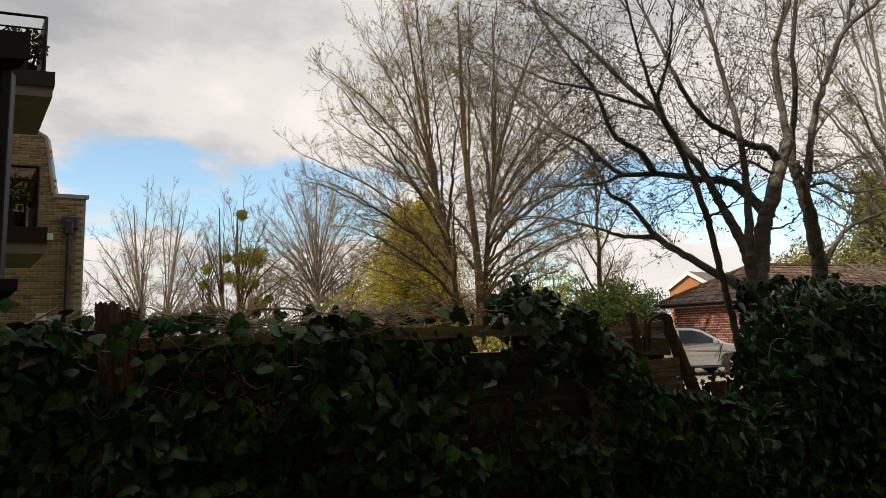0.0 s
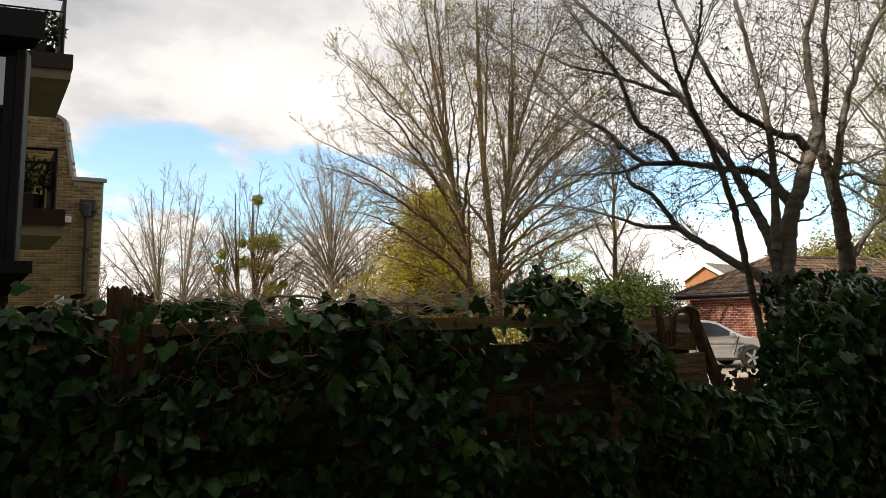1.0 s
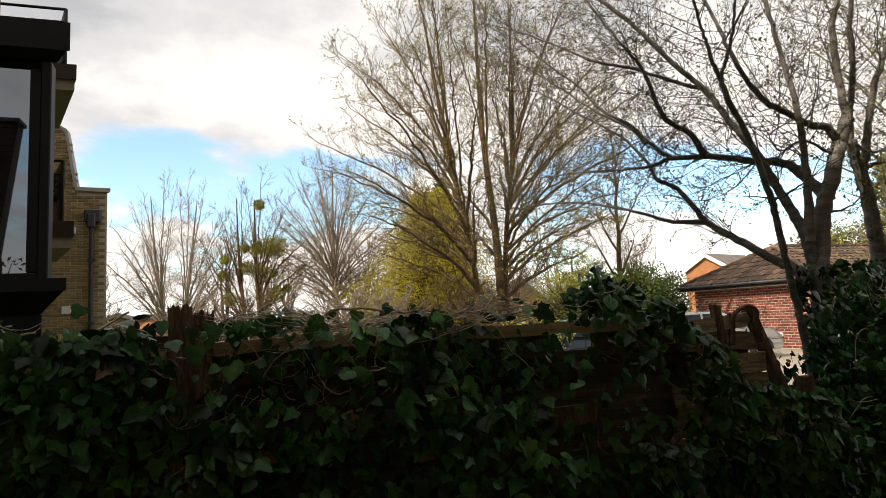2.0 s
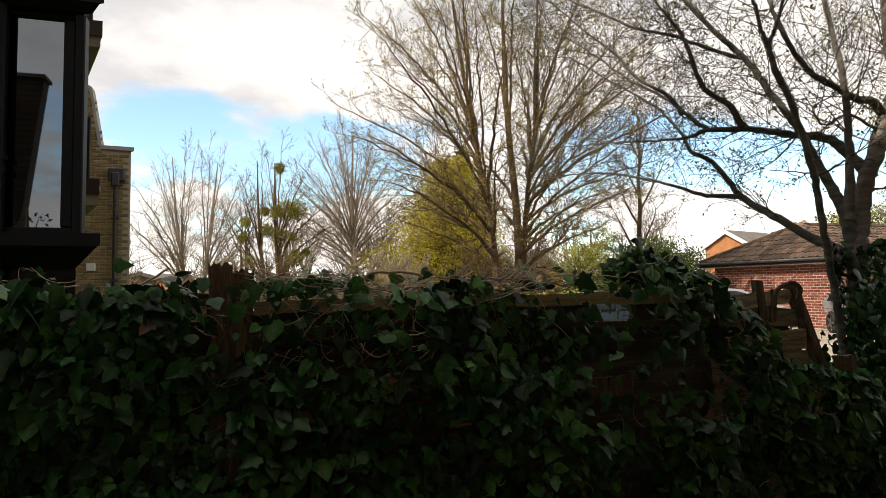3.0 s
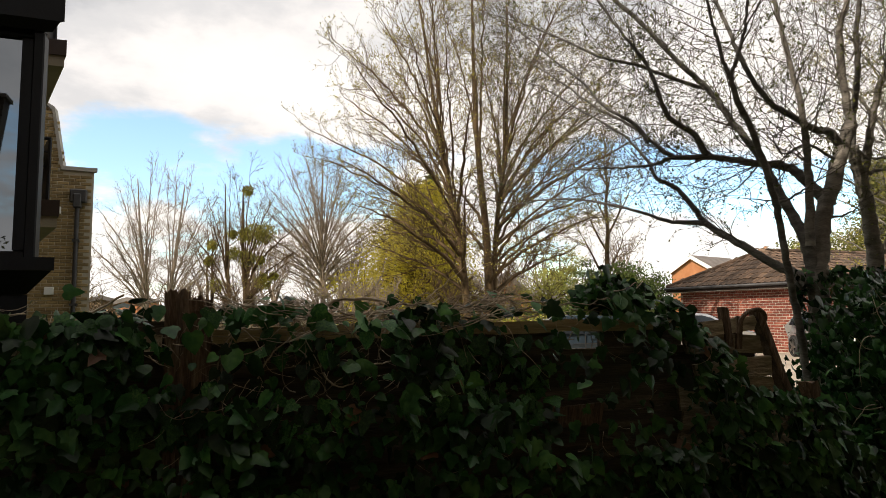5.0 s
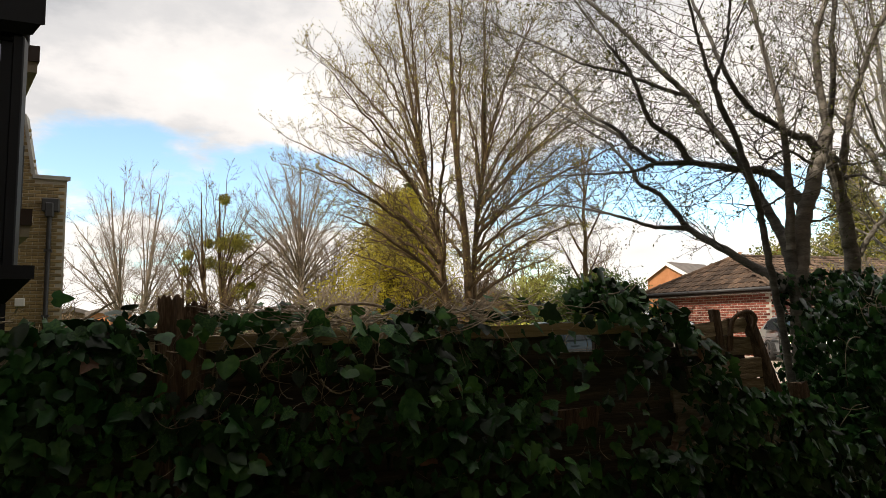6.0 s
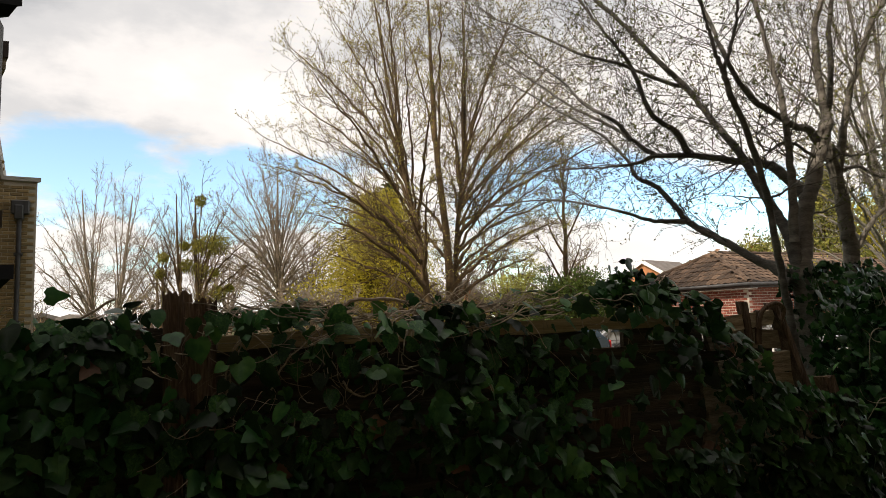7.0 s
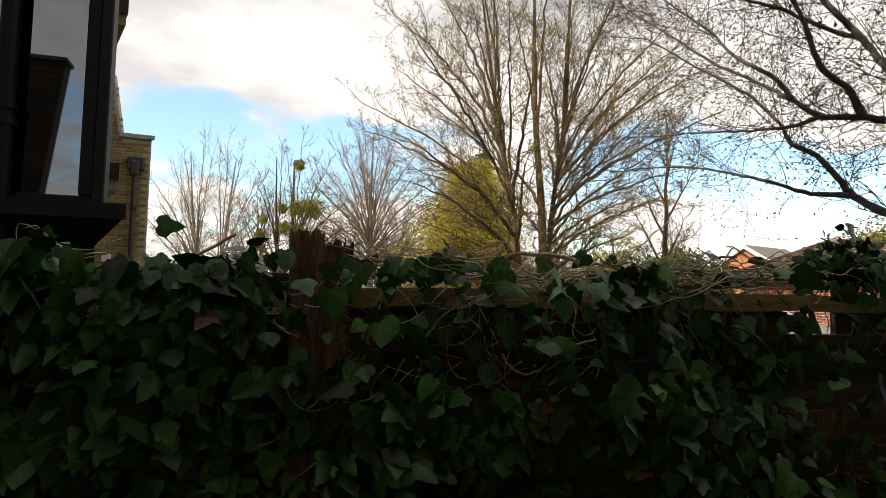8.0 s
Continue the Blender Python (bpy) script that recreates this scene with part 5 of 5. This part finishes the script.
def leafy(name, label, category, base, size, count, leaf, mat, seed, shape="dome", trunk=0.1, blunt=0.85):
    """A shrub or conifer: a stem with boughs under many small leaf sprays and an uneven outline."""
    rng = random.Random(seed)
    ob = thing(name, label, category, at=base)
    w, d, h = size
    tb, lv = Tubes(), Leaves()
    tb.add([Vector((0, 0, 0)), Vector((0.05, 0, h * 0.5)), Vector((0, 0.03, h * 0.95))], [trunk, trunk * 0.6, 0.02], 7)
    tb.made("trunk", BARK_FAR, ob)
    boughs = Tubes()
    clumps = []
    for _ in range(max(40, count // 45)):
        if shape == "cone":
            u = rng.random() ** 1.25
            r = (1 - u) ** blunt * rng.uniform(0.35, 1.0)
            a = rng.uniform(0, 2 * math.pi)
            c = Vector((math.cos(a) * r * w / 2, math.sin(a) * r * d / 2, h * (0.04 + 0.95 * u)))
        else:
            v = rand_dir(rng) * rng.random() ** 0.35
            c = Vector((v.x * w / 2, v.y * d / 2, h * (0.5 + 0.5 * v.z)))
            c += Vector((0, 0, 0.14 * h * noise.noise(Vector((c.x * 0.8 + seed, c.y * 0.8, 0)))))
        clumps.append(c)
        boughs.add([Vector((0, 0, max(0.1, c.z * 0.7))), c.lerp(Vector((0, 0, c.z * 0.8)), 0.4), c], [trunk * 0.25, trunk * 0.15, 0.008], 3)
    boughs.made("bough_mass", BARK_FAR, ob)
    cr = 0.16 * min(w, h) * (0.62 if shape == "cone" else 0.75)
    for _ in range(count):
        c = rng.choice(clumps)
        v = rand_dir(rng) * rng.random() ** 0.5
        lv.add(c + Vector((v.x * cr * 1.3, v.y * cr * 1.3, v.z * cr * 0.7)), leaf * rng.uniform(0.6, 1.3), rng, Vector((c.x, c.y, -0.2 * h if shape == "cone" else 0.3)) * 0.15)
    lv.made("foliage", mat, ob)
    return ob


leafy("garden_shrub", "sparse dark shrub in the garden behind the footpath", "shrub", (-3.3, -5.2, 0), (1.5, 1.2, 3.3), 500, 0.09, FIR_LEAF, 99)
leafy("conifer", "golden yellow-green conifer behind the bare tree", "tree", (9.3, 27.4, 0), (7.4, 5.0, 7.3), 85000, 0.1, GOLD_LEAF, 101, "cone", 0.16, 0.55)
leafy("conifer", "dark spired conifer top behind golden foliage", "tree", (10.3, 28.6, 0), (3.0, 2.8, 8.2), 8000, 0.17, FIR_LEAF, 102, "cone", 0.16)
leafy("golden_shrub", "yellow-green feathery shrub in the far garden", "shrub", (6.6, 27.0, 0), (3.4, 3.0, 3.6), 3200, 0.12, GOLD_LEAF, 103)
for i, (x, y, w) in enumerate(((-4.5, 29.0, 5.0), (0.0, 30.5, 5.5), (4.2, 31.0, 5.0), (11.8, 29.5, 5.0))):
    leafy("brown_hedge", "brown winter hedge still holding dry leaves", "hedge", (x, y, 0), (w, 1.8, 2.4), 5000, 0.09, DRY_LEAF, 130 + i)
leafy("lime_shrub", "pale lime-green shrub in fresh leaf", "shrub", (16.0, 26.8, 0), (3.0, 2.6, 4.5), 6000, 0.12, LIME_LEAF, 104)
leafy("lime_shrub", "yellow flowering shrub behind the fence", "shrub", (14.0, 24.5, 0), (4.6, 2.4, 3.5), 8000, 0.1, LIME_LEAF, 105)
leafy("hedge_bush", "dense green garden bush beside the bungalow", "shrub", (18.2, 24.2, 0), (4.2, 2.2, 3.6), 15000, 0.13, HEDGE_LEAF, 106)
leafy("hedge_bush", "dense green garden bush beside the bungalow", "shrub", (14.2, 20.3, 0), (3.2, 2.4, 3.2), 13000, 0.13, HEDGE_LEAF, 107)
leafy("hedge_bush", "dark evergreen bush with yellow tips", "shrub", (15.6, 23.4, 0), (2.6, 2.2, 3.6), 7000, 0.1, HEDGE_LEAF, 108)
leafy("hedge_bush", "low green bush on the far side of the fence", "shrub", (11.6, 19.6, 0), (3.2, 2.0, 1.9), 6000, 0.09, HEDGE_LEAF, 109)
leafy("hedge_bush", "low bright green bush behind the fence boards", "shrub", (5.25, 10.4, 0), (1.5, 1.2, 1.75), 3000, 0.06, LIME_LEAF, 118)
leafy("conifer", "tall yellow-green conifer behind the bungalow roof", "tree", (35.0, 24.4, 0), (6.5, 5.0, 9.5), 16000, 0.22, OLIVE_LEAF, 110, "cone", 0.2)
leafy("garden_tree", "olive-green leafy tree behind the bungalow roof", "tree", (34.5, 27.5, 0), (6.0, 5.0, 6.2), 12000, 0.2, OLIVE_LEAF, 111)
leafy("garden_tree", "yellow-green leafy tree behind the bungalow roof", "tree", (40.0, 25.0, 0), (7.0, 5.0, 8.5), 12000, 0.24, GOLD_LEAF, 112)


# ---- cars ----
def car(label, at, turn, paint):
    c = thing("car", label, "car", "parked cars", at=at, turn=turn)
    # side outline, nose towards +x
    side = [(-2.05, 0.32), (-2.1, 0.62), (-2.02, 0.92), (-1.9, 0.98), (-1.55, 1.32), (-1.2, 1.44), (0.0, 1.47), (0.35, 1.40), (1.05, 0.98), (1.75, 0.86), (2.05, 0.70), (2.1, 0.42), (2.02, 0.26), (-1.95, 0.24)]
    bm = prism(side, -0.86, 0.86)
    for v in bm.verts:
        if v.co.z > 0.95:
            v.co.y *= 1 - 0.34 * (v.co.z - 0.95)
        if abs(v.co.x) > 1.9:
            v.co.y *= 0.86
    bmesh.ops.bevel(bm, geom=list(bm.edges), offset=0.045, segments=2, affect="EDGES")
    body = part("body", bm, paint, c, smooth=False)

    def panel(name, pts, mat, label=""):
        for s in (-1, 1):
            bm = bmesh.new()
            lo = [bm.verts.new((x, s * (0.875 * (1 - 0.34 * max(0, z - 0.95)) + 0.0), z)) for x, z in pts]
            hi = [bm.verts.new((x, s * (0.845 * (1 - 0.34 * max(0, z - 0.95))), z)) for x, z in pts]
            bm.faces.new(lo), bm.faces.new(hi[::-1])
            for i in range(len(pts)):
                bm.faces.new((lo[i], hi[i], hi[(i + 1) % len(pts)], lo[(i + 1) % len(pts)]))
            bmesh.ops.recalc_face_normals(bm, faces=bm.faces)
            part(name, bm, mat, c, label)

    panel("side_window", [(-1.62, 1.02), (-1.45, 1.28), (-1.1, 1.38), (-0.45, 1.4), (-0.45, 1.0)], CAR_GLASS)
    panel("side_window", [(-0.38, 1.0), (-0.38, 1.4), (0.05, 1.39), (0.32, 1.32), (0.85, 1.0)], CAR_GLASS)
    panel("door_line", [(-0.44, 0.4), (-0.43, 1.0), (-0.41, 1.0), (-0.42, 0.4)], RUBBER)
    panel("door_handle", [(-0.75, 0.86), (-0.75, 0.9), (-0.55, 0.9), (-0.55, 0.86)], paint)
    panel("sill_trim", [(-1.2, 0.26), (-1.2, 0.33), (1.1, 0.33), (1.1, 0.26)], RUBBER)
    for name, x0, z0, x1, z1, w in (("windscreen", 0.42, 1.372, 1.02, 1.005, 0.68), ("rear_window", -1.86, 1.02, -1.56, 1.325, 0.66)):
        bm = bmesh.new()
        n = Vector((z0 - z1, 0, x1 - x0)).normalized() * 0.012
        if n.z < 0:
            n = -n
        a = [Vector((x0, -w, z0)), Vector((x0, w, z0)), Vector((x1, w * 1.06, z1)), Vector((x1, -w * 1.06, z1))]
        lo, hi = [bm.verts.new(p - n) for p in a], [bm.verts.new(p + n) for p in a]
        bm.faces.new(hi), bm.faces.new(lo[::-1])
        for i in range(4):
            bm.faces.new((lo[i], lo[(i + 1) % 4], hi[(i + 1) % 4], hi[i]))
        part(name, bm, CAR_GLASS, c)
    for s in (-1, 1):
        boxed("headlight", (1.86, 2.06, s * 0.62 - 0.14, s * 0.62 + 0.14, 0.62, 0.74), WHITE, c, bevel=0.02)
        boxed("tail_light", (-2.07, -1.98, s * 0.64 - 0.1, s * 0.64 + 0.1, 0.72, 0.9), RED_LENS, c, bevel=0.015)
        boxed("mirror", (0.6, 0.72, s * 0.95 - 0.07, s * 0.95 + 0.07, 0.98, 1.1), paint, c, bevel=0.02)
    panel("bumper_line", [(1.5, 0.56), (1.5, 0.58), (2.0, 0.6), (2.0, 0.58)], RUBBER)
    panel("waist_line", [(-1.7, 0.76), (-1.7, 0.775), (1.1, 0.735), (1.1, 0.72)], RUBBER)
    panel("door_line", [(0.72, 0.4), (0.9, 0.97), (0.92, 0.97), (0.74, 0.4)], RUBBER)
    for x in (-1.28, 1.28):
        panel("wheel_arch", [(x + 0.39 * math.cos(a * math.pi / 8), 0.3 + 0.4 * math.sin(a * math.pi / 8)) for a in range(9)], RUBBER)
        for s in (-1, 1):
            w = Tubes()
            prof = ((0.0, 0.25), (0.0, 0.31), (0.04, 0.325), (0.16, 0.325), (0.2, 0.31), (0.2, 0.25))
            bm = bmesh.new()
            rings = []
            for k in range(20):
                a = 2 * math.pi * k / 20
                rings.append([bm.verts.new((x + r * math.cos(a), s * (0.72 + o), 0.325 + r * math.sin(a))) for o, r in prof])
            for k in range(20):
                p, q = rings[k], rings[(k + 1) % 20]
                for i in range(6):
                    bm.faces.new((p[i], q[i], q[(i + 1) % 6], p[(i + 1) % 6]))
            bmesh.ops.recalc_face_normals(bm, faces=bm.faces)
            ty = part("wheel", bm, RUBBER, c, "black tyre")
            bm = bmesh.new()
            hub = Vector((x, s * 0.9, 0.325))
            for k in range(5):
                a = 2 * math.pi * k / 5
                m = Matrix.Translation(hub) @ Matrix.Rotation(-a, 4, "Y")
                box(bm, 0.0, 0.25, -0.012, 0.012, -0.035, 0.035, 0.0, m)
            part("rim", bm, ALLOY, ty, "five-spoke alloy rim")
            bm = bmesh.new()
            vs = [bm.verts.new((x + 0.25 * math.cos(2 * math.pi * k / 20), s * 0.86, 0.325 + 0.25 * math.sin(2 * math.pi * k / 20))) for k in range(20)]
            bm.faces.new(vs)
            part("brake_disc", bm, RUBBER, ty)
    return c


car("silver hatchback parked before the bungalow", (14.6, 16.75, 0.06), -17, SILVER)
car("grey-blue car parked behind the fence", (9.3, 15.6, 0.06), 158, BLUE_PAINT)
car("silver car parked beside the bungalow wall", (18.4, 14.6, 0.06), -118, SILVER)


def bollard(x, y):
    b = thing("bollard", "short white-painted post in the car park", "bollard", at=(x, y, 0.06))
    t = Tubes()
    t.add([Vector((0, 0, 0)), Vector((0, 0, 0.9)), Vector((0, 0, 0.96)), Vector((0, 0, 0.98))], [0.07, 0.07, 0.055, 0.02], 12)
    t.made("post", WHITE, b, "white-painted post")
    boxed("base_plate", (-0.12, 0.12, -0.12, 0.12, -0.003, 0.015), LEAD, b)


bollard(15.55, 13.1)
